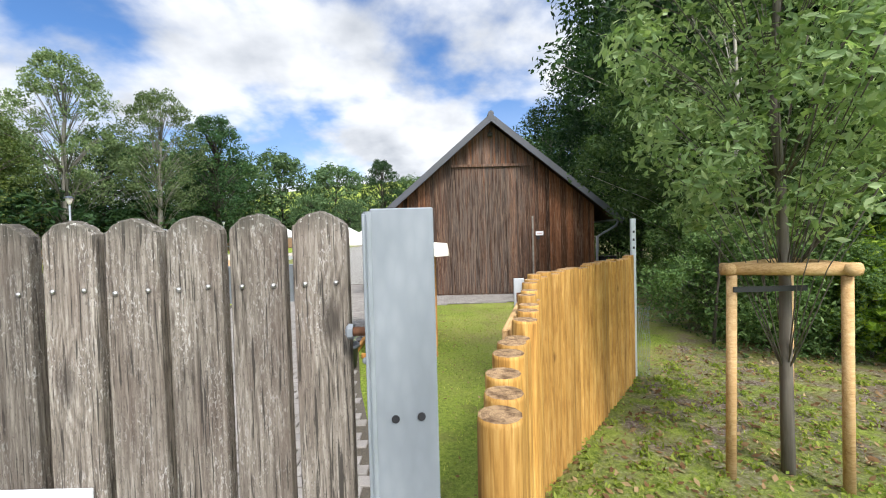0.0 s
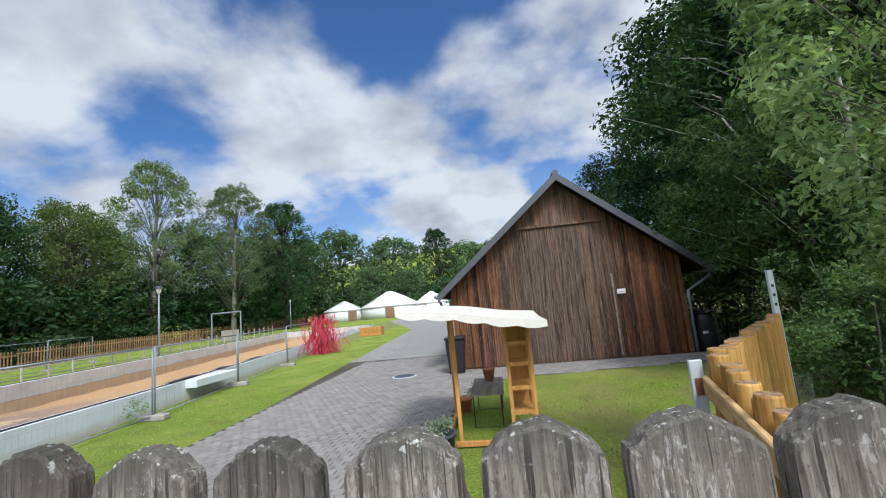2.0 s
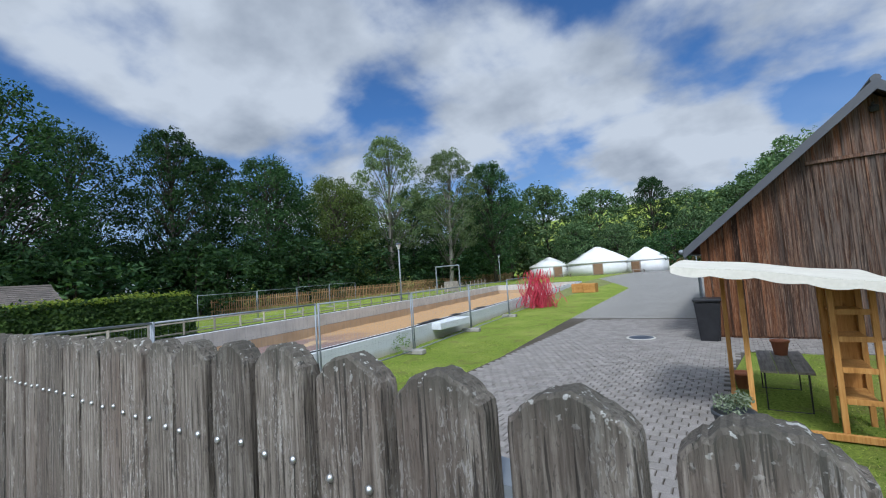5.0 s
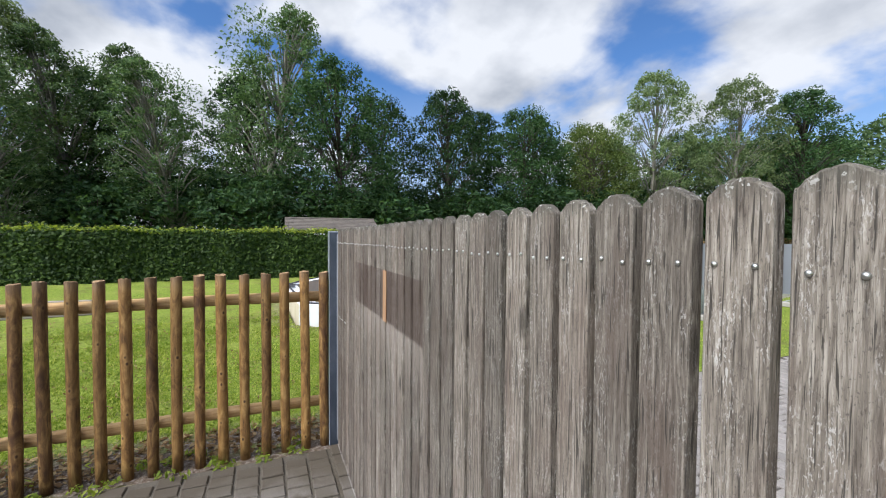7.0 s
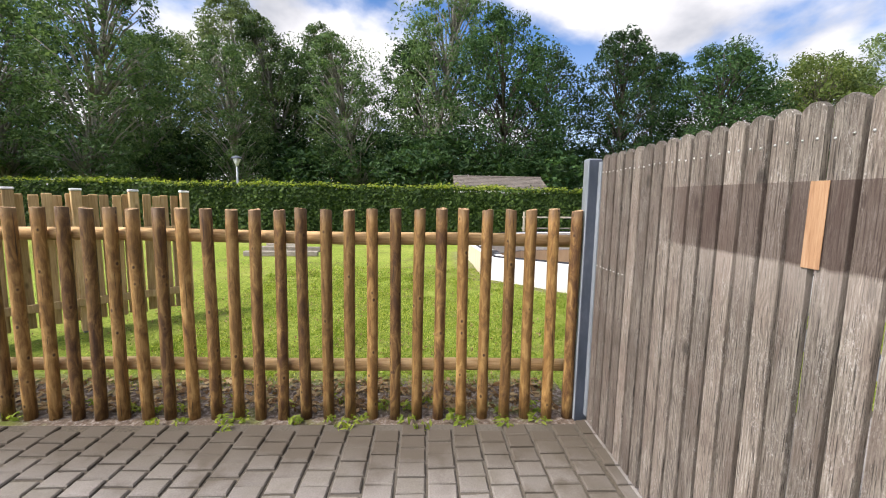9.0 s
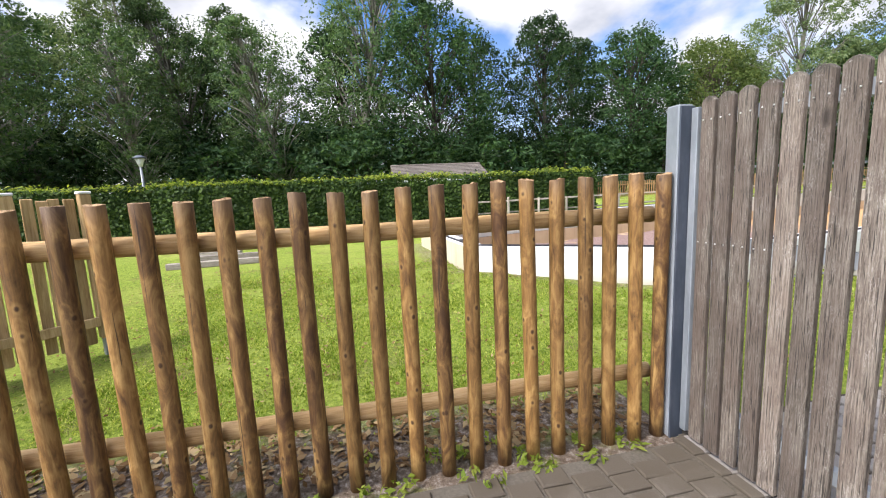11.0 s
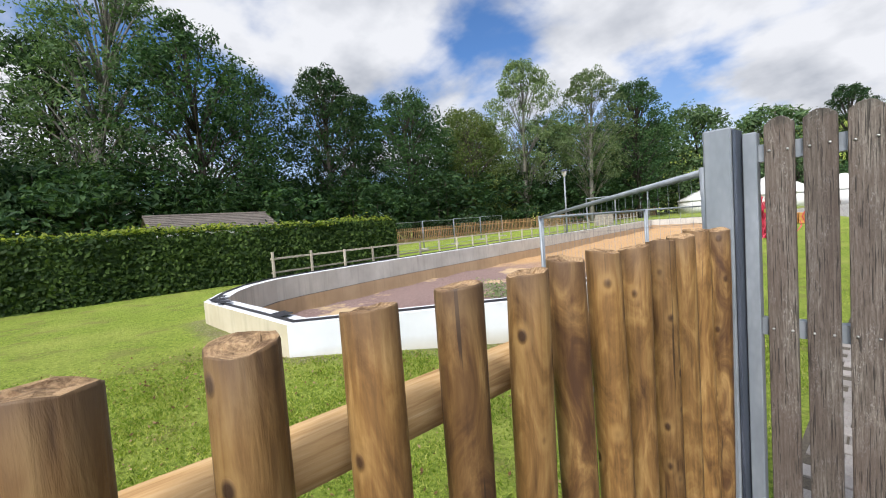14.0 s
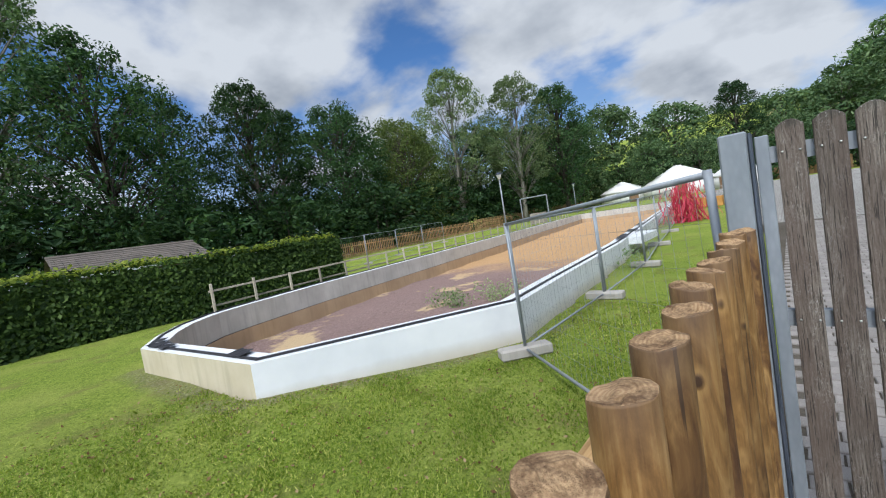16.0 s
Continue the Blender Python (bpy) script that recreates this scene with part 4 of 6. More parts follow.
# ---- empty basin ----
def build_pool():
    ob = holder("basin", "drained swimming basin with white walls and a sand floor", "pool", (0, 0, 0), kind="structure")
    outer, rim_in = POOL, offset(POOL, 0.34)
    top, n = 0.54, len(POOL)
    V = [(x, y, -0.3) for x, y in outer] + [(x, y, top) for x, y in outer]
    south = [(i, (i + 1) % n, n + (i + 1) % n, n + i) for i in range(n)]
    cream = south[7:]
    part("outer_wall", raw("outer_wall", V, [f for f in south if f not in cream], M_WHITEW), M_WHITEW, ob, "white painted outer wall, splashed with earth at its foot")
    part("end_wall", raw("end_wall", V, cream, M_CREAM), M_CREAM, ob, "stained cream wall at the round end")
    V = [(x, y, top) for x, y in outer] + [(x, y, top) for x, y in rim_in]
    part("coping", raw("coping", V, [(i, (i + 1) % n, n + (i + 1) % n, n + i) for i in range(n)], M_WHITEW), M_WHITEW, ob, "white coping")
    mid = -0.02
    V = [(x, y, top) for x, y in rim_in] + [(x, y, mid) for x, y in rim_in]
    part("inner_wall", raw("inner_wall", V, [(i, n + i, n + (i + 1) % n, (i + 1) % n) for i in range(n)], M_CONC), M_CONC, ob, "bare pale concrete inner wall")
    ledge = offset(POOL, 0.38)
    V = [(x, y, mid) for x, y in rim_in] + [(x, y, mid) for x, y in ledge] + [(x, y, -0.75) for x, y in ledge]
    fs = [(i, n + i, n + (i + 1) % n, (i + 1) % n) for i in range(n)] + [(n + i, 2 * n + i, 2 * n + (i + 1) % n, n + (i + 1) % n) for i in range(n)]
    part("joint_seal", raw("joint_seal", [(x, y, mid + 0.004) for x, y, _ in V[:2 * n]], fs[:n], M_RUBBER), M_RUBBER, ob, "black joint seal along the inner wall")
    part("lower_wall", raw("lower_wall", V, fs, M_TANC), M_TANC, ob, "sand-stained lower wall")
    # black strip on the coping, lifted here and there
    a, b = offset(POOL, 0.10), offset(POOL, 0.135)
    V = [(x, y, z) for z in (top + 0.004, top + 0.03) for poly in (a, b) for x, y in poly]
    fs = []
    for i in range(n):
        j = (i + 1) % n
        fs += [(2 * n + i, 2 * n + j, 3 * n + j, 3 * n + i), (i, j, 2 * n + j, 2 * n + i), (n + j, n + i, 3 * n + i, 3 * n + j)]
    part("sealing_strip", raw("sealing_strip", V, fs, M_RUBBER), M_RUBBER, ob, "black sealing strip")
    # floor with heaps and furrows
    xs, ys = np.arange(-20, -2.4, 0.3), np.arange(-0.4, 47, 0.4)
    X, Y = np.meshgrid(xs, ys)
    Z = np.array([[noise.noise((x * 0.7, y * 0.7, 1.0)) * 0.09 + noise.noise((x * 2.3, y * 2.3, 5.0)) * 0.035 for x in xs] for y in ys]) - 0.42
    keep = inside(offset(POOL, 0.0), X, Y)
    idx = np.arange(X.size).reshape(X.shape)
    f = [(idx[i, j], idx[i, j + 1], idx[i + 1, j + 1], idx[i + 1, j]) for i in range(len(ys) - 1) for j in range(len(xs) - 1) if keep[i:i + 2, j:j + 2].all()]
    part("sand_floor", raw("sand_floor", np.stack([X.ravel(), Y.ravel(), Z.ravel()], 1), [tuple(map(int, q)) for q in f], M_SAND, smooth=True), M_SAND, ob, "orange sand and purple-grey gravel floor")
    # torn sheets of black felt on the coping
    r = random.Random(14)
    edge_a, edge_b = offset(POOL, 0.02), offset(POOL, 0.32)
    for i, q0, q1, f0, f1 in ((n - 1, 0.02, 0.13, 0.1, 0.9), (n - 1, 0.16, 0.24, 0.0, 0.75), (n - 1, 0.8, 0.9, 0.2, 1.0), (n - 2, 0.7, 0.97, 0.5, 1.0), (3, 0.02, 0.06, 0.1, 0.9), (3, 0.09, 0.11, 0.0, 1.0), (3, 0.16, 0.19, 0.2, 1.0)):
        j = (i + 1) % n
        bm = bmesh.new()
        steps = 8
        rows = []
        for k in range(steps + 1):
            q = q0 + (q1 - q0) * k / steps
            pa, pb = Vector(edge_a[i]).lerp(Vector(edge_a[j]), q), Vector(edge_b[i]).lerp(Vector(edge_b[j]), q)
            rows.append([bm.verts.new((*pa.lerp(pb, f0 + (f1 - f0) * w + r.uniform(-0.06, 0.06)), top + 0.034 + r.uniform(0, 0.012))) for w in (0, 0.5, 1)])
        for ra, rb in zip(rows, rows[1:]):
            for w in (0, 1):
                bm.faces.new((ra[w], ra[w + 1], rb[w + 1], rb[w]))
        part("felt_sheet", bm, M_RUBBER, ob, "torn black roofing felt on the coping")
    bm = box(-3.72, -3.2, 10.6, 12.4, 0.32, 0.535, 0.01)
    part("bench_ledge", bm, M_WHITEW, ob, "white concrete ledge jutting from the wall")


build_pool()


# ---- grey board gate ----
ANCHOR = ((0, 5.621), (4, 5.223), (6, 5.018), (15, 4.0955), (21, 3.513), (29, 2.687), (53, 0.165))


def board_x(i):
    return float(np.interp(i, [a for a, _ in ANCHOR], [b for _, b in ANCHOR]))


def rail_z(x):
    return float(np.interp(x, [0.0, 2.7, 4.1, 5.0, 5.7], [1.785, 1.80, 1.818, 1.758, 1.767]))


def board_mesh(seed, w=0.088, h=1.0, th=0.024):
    """A picket whose top is an arc with worn, nibbled edges; z = 0 is the top rail's screws."""
    r = random.Random(seed)
    bm = bmesh.new()
    rise, n = 0.022, 26
    prof = [(-w / 2, -1.74), (-w / 2 + r.uniform(-0.001, 0.001), -0.9), (-w / 2, 0.085)]
    for i in range(n + 1):
        q = -1 + 2 * i / n
        prof.append((q * w / 2 * 0.97, 0.092 + rise * (1 - q * q) + r.uniform(-0.0017, 0.0013)))
    prof += [(w / 2, 0.085), (w / 2 + r.uniform(-0.001, 0.001), -0.9), (w / 2, -1.74)]
    front = [bm.verts.new((x, 0, z)) for x, z in prof]
    face = bm.faces.new(front)
    ex = bmesh.ops.extrude_face_region(bm, geom=[face])
    bmesh.ops.translate(bm, vec=(0, th, 0), verts=[v for v in ex["geom"] if isinstance(v, bmesh.types.BMVert)])
    bmesh.ops.recalc_face_normals(bm, faces=bm.faces)
    es = [e for e in bm.edges if abs(e.verts[0].co.y - e.verts[1].co.y) < 1e-6 and e.verts[0].co.y < 0.001]
    bmesh.ops.bevel(bm, geom=es, offset=0.0028, segments=1, affect="EDGES")
    return data_of(bm, "board", M_GREY)


def bolt_mesh(r=0.0042):
    return data_of(lathe([(r, 0.0), (r, 0.0015), (r * 0.8, 0.0035), (r * 0.35, 0.0048)], 10), "bolt", M_BOLT, smooth=True)


def build_gate():
    gate = holder("gate", "tall gate of weathered grey boards on galvanised rails", "gate", (0.12, 0, 0))
    meshes = [board_mesh(s, w) for s, w in ((1, 0.083), (2, 0.086), (3, 0.081), (4, 0.085), (5, 0.083))]
    slim = [board_mesh(s, w) for s, w in ((6, 0.084), (7, 0.081))]
    bolt = bolt_mesh()
    r = random.Random(3)
    for i in range(54):
        x = board_x(i)
        z = rail_z(x)
        me = r.choice(meshes if i < 48 else slim)
        b = part("board", me, M_GREY, gate, m=pose(x - 0.12, r.uniform(-0.0015, 0.0015), z, 0, r.uniform(-0.25, 0.25), 0))
        for dz in ((0.0, -0.62) if i > 49 else (0.0,)):
            for s in (-0.025, 0.025):
                part("bolt", bolt, M_BOLT, b, "domed stainless screw", m=pose(s + r.uniform(-0.002, 0.002), 0.0, dz + r.uniform(-0.004, 0.004), 90, 0, 0))
    # one newer piece let into an old board
    x = 1.69
    part("patch_board", box(-0.03, 0.03, -0.004, 0.0, 1.41, 1.672, 0.001), M_FRESH, gate, "newer orange-brown wooden insert", m=pose(x - 0.12, -0.002, 0))
    # the rails follow the screws
    for dz, h in ((0.0, 0.06), (-0.62, 0.06), (-1.5, 0.06)):
        bm = bmesh.new()
        xs = [0.06, 2.7, 4.1, 5.0, 5.65]
        rings = []
        for xx in xs:
            zz = rail_z(xx) + dz
            rings.append([bm.verts.new((xx - 0.12, yy, zz + s * h / 2)) for yy, s in ((0.0245, -1), (0.0245, 1), (0.065, 1), (0.065, -1))])
        for a, b in zip(rings, rings[1:]):
            for j in range(4):
                bm.faces.new((a[j], a[(j + 1) % 4], b[(j + 1) % 4], b[j]))
        bm.faces.new(rings[0][::-1]); bm.faces.new(rings[-1])
        part("rail", bm, M_ZINC, gate, "galvanised box rail")


build_gate()


def build_posts():
    ob = holder("steel_post", "broad galvanised gate post of two plates on a web", "post", (5.706, 0, 0))
    H = 1.878
    part("front_plate", box(0.006, 0.097, -0.053, -0.047, 0, H, 0.0015), M_ZINC, ob)
    part("rear_plate", box(-0.006, 0.095, 0.04, 0.046, 0, H, 0.0015), M_ZINC, ob)
    part("web", box(0.044, 0.05, -0.0465, 0.0395, 0, H - 0.002), M_ZINC, ob)
    lip = tube([(0.002, -0.051, 0), (0.002, -0.051, H - 0.004)], 0.0065, 10)
    box(-0.0025, 0.0015, -0.073, -0.053, 0, H - 0.008, 0.001, lip)
    part("folded_lip", lip, M_ZINC, ob, "rounded folded edge of the plate")
    part("latch_stud", lathe([(0.005, 0), (0.005, 0.004), (0.002, 0.007)], 12), M_ZINC, ob, "galvanised stud on the edge", True, pose(-0.002, -0.063, 1.66, 0, -90, 0))
    for hx, hz in ((0.035, 1.57), (0.073, 1.573)):
        part("bolt_hole", lathe([(0.006, 0), (0.006, 0.002)], 12), M_BLACK, ob, "dark bolt hole", m=pose(hx, -0.0532, hz, 90, 0, 0))
    hb = part("hinge_bolt", tube([(-0.042, -0.02, 1.693), (0.0435, -0.02, 1.693)], 0.007, 10), M_RUST, ob, "rusty hinge bolt", True)
    part("nut", lathe([(0.012, 0), (0.012, 0.008), (0.007, 0.012)], 6), M_ZINC, hb, m=pose(-0.03, -0.02, 1.693, 0, -90, 0))
    ob = holder("steel_post", "blue-grey steel corner post between gate and log fence", "post", (0, 0, 0))
    part("shaft", box(-0.045, 0.045, -0.062, 0.03, 0, 1.885, 0.006), M_ZINC, ob)
    part("side_plate", box(0.0475, 0.058, -0.06, 0.028, 0, 1.875, 0.002), M_DARKST, ob, "dark blue-grey steel side plate")

    part("gate_stile", box(0.062, 0.104, 0.0, 0.05, 0.06, 1.86, 0.003), M_ZINC, ob, "galvanised gate stile")


build_posts()


# ---- round-log fence ----
def log_mesh(seed, r=0.039, h=1.55):
    rr = random.Random(seed)
    bm = bmesh.new()
    n, rows = 14, 9
    rings = []
    ph = [rr.uniform(0, 6.28) for _ in range(3)]
    for i in range(rows):
        z = h * i / (rows - 1)
        k = 1 + 0.02 * math.sin(z * 5 + ph[0]) + rr.uniform(-0.012, 0.012)
        ox, oy = 0.004 * math.sin(z * 2.1 + ph[1]), 0.004 * math.sin(z * 1.7 + ph[2])
        rings.append([(ox + r * k * (1 + 0.015 * math.sin(3 * q + ph[0])) * math.cos(q), oy + r * k * math.sin(q), z) for q in [2 * math.pi * j / n for j in range(n)]])
    tilt = rr.uniform(-0.2, 0.2)
    last = rings[-1]
    rings[-1] = [(x, y, z - 0.003 + tilt * x) for x, y, z in last]
    rings.append([(x * 0.972, y * 0.972, z + tilt * x + rr.uniform(-0.003, 0.002)) for x, y, z in last])
    vs = [[bm.verts.new(c) for c in ring] for ring in rings]
    for a, b in zip(vs, vs[1:]):
        for j in range(n):
            f = bm.faces.new((a[j], a[(j + 1) % n], b[(j + 1) % n], b[j]))
            f.smooth = True
    mid = [bm.verts.new((v.co.x * 0.5, v.co.y * 0.5, v.co.z + rr.uniform(-0.004, 0.003))) for v in vs[-1]]
    for j in range(n):
        bm.faces.new((vs[-1][j], vs[-1][(j + 1) % n], mid[(j + 1) % n], mid[j])).material_index = 1
    bm.faces.new(mid).material_index = 1
    bm.faces.new(vs[0][::-1])
    return data_of(bm, "log", M_LOG, M_ENDGRAIN)


def build_log_fence():
    fence = holder("log_fence", "fence of round tan logs on two pine rails", "fence", (0, -0.1, 0))
    meshes = [log_mesh(s) for s in range(6)]
    r = random.Random(8)
    n = 44
    for j in range(n):
        h = float(np.interp(j, [0, 16, 44], [1.532, 1.498, 1.47])) + r.uniform(-0.008, 0.008)
        part("log", r.choice(meshes), M_LOG, fence, m=pose(r.uniform(-0.004, 0.004), 0.004 - 0.1593 * j, -0.02, r.uniform(-0.4, 0.4), r.uniform(-0.5, 0.5), r.uniform(0, 360)) @ Matrix.Diagonal((1, 1, (h + 0.02) / 1.55, 1)))
    for z in (1.305, 0.365):
        for k in range(3):
            y0 = 0.0 - k * 2.4
            part("rail", tube([(0, 0, 0), (0.8, 0, 0.006), (1.6, 0, -0.004), (2.395, 0, 0)], 0.046, 12), M_RAIL, fence, "pale round pine rail", True, pose(-0.098, y0, z, 0, 0, -90))


build_log_fence()


# ---- honey-coloured log fence on the east side ----
def half_log_mesh(seed, r=0.055, h=1.5):
    rr = random.Random(seed)
    bm = bmesh.new()
    n = 12
    rings = []
    for z in (0, h * 0.4, h * 0.75, h - 0.012, h):
        k = (1 + rr.uniform(-0.03, 0.03)) * (0.94 if z == h else 1)
        rings.append([bm.verts.new((r * k * math.cos(q), r * k * math.sin(q), z)) for q in [2 * math.pi * j / n for j in range(n)]])
    for a, b in zip(rings, rings[1:]):
        for j in range(n):
            f = bm.faces.new((a[j], a[(j + 1) % n], b[(j + 1) % n], b[j]))
            f.smooth = True
    t = bm.faces.new(rings[-1])
    t.material_index = 1
    return data_of(bm, "log", M_YLOG, M_ENDGRAIN)


def palisade(label, p0, p1, tops, pitch=0.112, rail_side=1, rails=(1.12, 0.35), uneven=0.014, slim=1.0, start=0.0):
    a, b = Vector(p0), Vector(p1)
    L = (b - a).length
    ang = math.degrees(math.atan2(b.y - a.y, b.x - a.x))
    ob = holder("palisade_fence", label, "fence", (a.x, a.y, 0), rz=ang)
    n = int(L / pitch)
    r = random.Random(int(L * 100))
    meshes = [half_log_mesh(s) for s in range(4)]
    for i in range(n):
        h = float(np.interp(i / max(1, n - 1), [0, 1], tops)) + r.uniform(-uneven, uneven)
        part("log", r.choice(meshes), M_YLOG, ob, m=pose(pitch * (i + 0.5), r.uniform(-0.006, 0.006), -0.03, r.uniform(-0.5, 0.5), r.uniform(-0.5, 0.5), r.uniform(0, 360)) @ Matrix.Diagonal((slim, slim, (h + 0.03) / 1.5, 1)))
    for z in rails:
        part("rail", box(start, L, 0.058 if rail_side > 0 else -0.098, 0.088 if rail_side > 0 else -0.058, z - 0.05, z + 0.05, 0.006), M_RAIL, ob, "sawn pine rail")
    return ob


def build_east_fence():
    palisade("honey-coloured log palisade running from the gate post", (5.89, 0.1), (6.44, 2.2), (1.455, 1.55), pitch=0.125, rails=(1.4, 0.4), uneven=0.03, slim=0.86, start=0.95)
    palisade("close-set honey-coloured log palisade by the wood", (6.46, 2.27), (8.14, 4.53), (1.545, 1.535))
    ob = holder("steel_post", "slim slotted galvanised fence post behind the palisade", "post", (8.2, 4.6, 0))
    part("shaft", box(-0.03, 0.03, -0.02, 0.02, 0, 2.0, 0.004), M_PALEZ, ob)
    for z in (1.62, 1.72, 1.82):
        part("slot", box(-0.012, 0.012, -0.0225, -0.0205, z, z + 0.03), M_BLACK, ob, "dark slot")
    ob = holder("steel_post", "pale galvanised flat post where the palisades meet", "post", (6.325, 2.2, 0))
    part("shaft", box(-0.035, 0.035, -0.012, 0.012, 0, 1.535, 0.003), M_PALEZ, ob)
    part("bracket", box(-0.02, 0.05, -0.016, -0.0125, 1.35, 1.44, 0.002), M_RUST, ob, "rusty bracket holding the rail")
    # loose wire netting at the palisade's end
    ob = holder("wire_netting", "loose rolled wire netting at the end of the palisade", "wire netting", (8.3, 4.55, 0))
    bm = bmesh.new()
    for k in range(14):
        q = 2 * math.pi * k / 14
        tube([(0.07 * math.cos(q), 0.07 * math.sin(q), 0.01), (0.075 * math.cos(q + 1.2), 0.075 * math.sin(q + 1.2), 0.45), (0.07 * math.cos(q + 2.4), 0.07 * math.sin(q + 2.4), 0.9)], 0.0008, 3, bm)
        tube([(0.07 * math.cos(q), 0.07 * math.sin(q), 0.01), (0.075 * math.cos(q - 1.2), 0.075 * math.sin(q - 1.2), 0.45), (0.07 * math.cos(q - 2.4), 0.07 * math.sin(q - 2.4), 0.9)], 0.0008, 3, bm)
    part("wire", bm, M_ZINC, ob)


build_east_fence()


# ---- mesh fence panels ----
def mesh_panel(p0, p1, height=1.63, foot=True, raised=0.0):
    a, b = Vector(p0), Vector(p1)
    L = (b - a).length
    ang = math.degrees(math.atan2(b.y - a.y, b.x - a.x))
    z = float(ground_z((a.x + b.x) / 2, (a.y + b.y) / 2))
    ob = holder("mesh_fence_panel", "galvanised wire-mesh site fence panel on a concrete foot", "fence panel", (a.x, a.y, z), "site fence panels", ang)
    if raised:
        ob.matrix_world = pose(a.x, a.y, raised, 0, math.degrees(math.atan2(raised, L)), ang)
    for x in (0.03, L - 0.05):
        part("upright", tube([(x, 0, 0.04), (x, 0, height)], 0.019, 10), M_ZINC, ob, smooth=True)
    for zz in (0.1, height - 0.02):
        part("crossbar", tube([(0.03, 0, zz), (L - 0.05, 0, zz)], 0.016, 8), M_ZINC, ob, smooth=True)
    bm = bmesh.new()
    k = int(L / 0.1)
    for i in range(1, k):
        x = 0.03 + (L - 0.08) * i / k
        tube([(x, 0, 0.1), (x, 0, height - 0.02)], 0.001, 3, bm)
    for i in range(1, 7):
        zz = 0.1 + (height - 0.12) * i / 7
        tube([(0.03, 0.002, zz), (L - 0.05, 0.002, zz)], 0.0011, 3, bm)
    part("wire_mesh", bm, M_ZINC, ob)
    if foot:
        bm = box(L - 0.13, L + 0.09, -0.32, 0.32, 0, 0.13, 0.02)
        part("concrete_foot", bm, M_FOOT, ob, "weathered concrete foot block")
    return ob


def build_site_fence():
    line = ((-0.045, 0.14), (-2.48, 2.33), (-2.5, 5.3), (-2.62, 8.5), (-3.2, 12.45), (-3.72, 16.6), (-4.2, 20.2))
    for p0, p1 in zip(line, line[1:]):
        mesh_panel(p0, p1, raised=0.15 if p0[0] > -1 else 0.0)
    far = ((-20.4, 11.3), (-21.0, 15.3), (-22.2, 19.2), (-23.2, 23.1), (-24.2, 27.0))
    for p0, p1 in zip(far, far[1:]):
        mesh_panel(p0, p1, 1.9)


build_site_fence()


# ---- low timber rail beside the basin ----
def build_rail():
    ob = holder("timber_rail", "low slender weathered timber railing along the basin", "railing", (-11.15, 2.15, 0))
    d = Vector((-0.19, 1.0)).normalized()
    for i in range(34):
        x, y = d.x * i * 1.22, d.y * i * 1.22
        part("post", box(-0.03, 0.03, -0.03, 0.03, -0.1, 1.04, 0.005), M_RAILW, ob, m=pose(x, y, float(ground_z(x - 11.15, y + 2.15)), 0.6 * math.sin(i * 2.3), 0.8 * math.sin(i * 1.7), 0))
    for z, h in ((1.0, 0.026), (0.62, 0.024)):
        L = 33 * 1.22
        part("rail", box(-0.05, L, 0.032, 0.056, z - h, z + h, 0.004), M_RAILW, ob, m=pose(0, 0, 0, 0, 0, math.degrees(math.atan2(d.y, d.x))))


build_rail()


# ---- far picket fence ----
def build_pickets():
    line = ((-32.5, 18.0), (-30.6, 27.0), (-28.6, 38.0), (-27.5, 50.0), (-25.5, 64.0))
    for p0, p1 in zip(line, line[1:]):
        a, b = Vector(p0), Vector(p1)
        L = (b - a).length
        z = float(ground_z(*((a + b) / 2)))
        ob = holder("picket_fence", "far brown picket fence before the trees", "fence", (a.x, a.y, z), "far pickets", math.degrees(math.atan2(b.y - a.y, b.x - a.x)))
        me = data_of(box(-0.045, 0.045, -0.012, 0.012, -0.4, 1.35, 0.004), "picket", M_PICKET)
        for i in range(int(L / 0.2)):
            part("picket", me, M_PICKET, ob, m=pose(0.1 + i * 0.2, 0, 0.012 * (i % 3)))
        for zz in (0.3, 1.05):
            part("rail", box(0, L, 0.013, 0.05, zz - 0.04, zz + 0.04), M_PICKET, ob)


build_pickets()


# ---- short palisade on the lawn ----
def build_lawn_palisade():
    a, b = Vector((-2.7, -4.33)), Vector((-0.35, -6.6))
    L = (b - a).length
    ob = holder("board_fence", "short fence of pale pine pickets on the lawn", "fence", (a.x, a.y, 0), rz=math.degrees(math.atan2(b.y - a.y, b.x - a.x)))
    me = data_of(box(-0.042, 0.042, -0.012, 0.012, 0.12, 1.56, 0.006), "picket", M_PALEP)
    for i in range(int(L / 0.1)):
        part("picket", me, M_PALEP, ob, m=pose(0.1 + i * 0.1, -0.001 * (i % 2), 0.012 * math.sin(i * 2.7), 0, 0.5 * math.sin(i * 1.9), 0))
    for i in range(7):
        x = 0.0 if i == 0 else 0.02 + 0.52 * i
        p = part("post", box(-0.045, 0.045, 0.013, 0.103, 0.18 if i == 0 else 0.02, 1.6, 0.006), M_PALEP, ob, m=pose(x, 0, 0))
        part("cap", box(-0.05, 0.05, 0.008, 0.108, 1.602, 1.628, 0.006), M_WHITE, p, "pale post cap")
        part("foot", box(-0.03, 0.03, 0.03, 0.09, -0.05, 0.178 if i == 0 else 0.018, 0.003), M_ZINC, p, "galvanised post foot")
    for z in (0.36, 1.14):
        part("rail", box(0.05, L, 0.1035, 0.135, z - 0.045, z + 0.045, 0.005), M_PALEP, ob)


build_lawn_palisade()


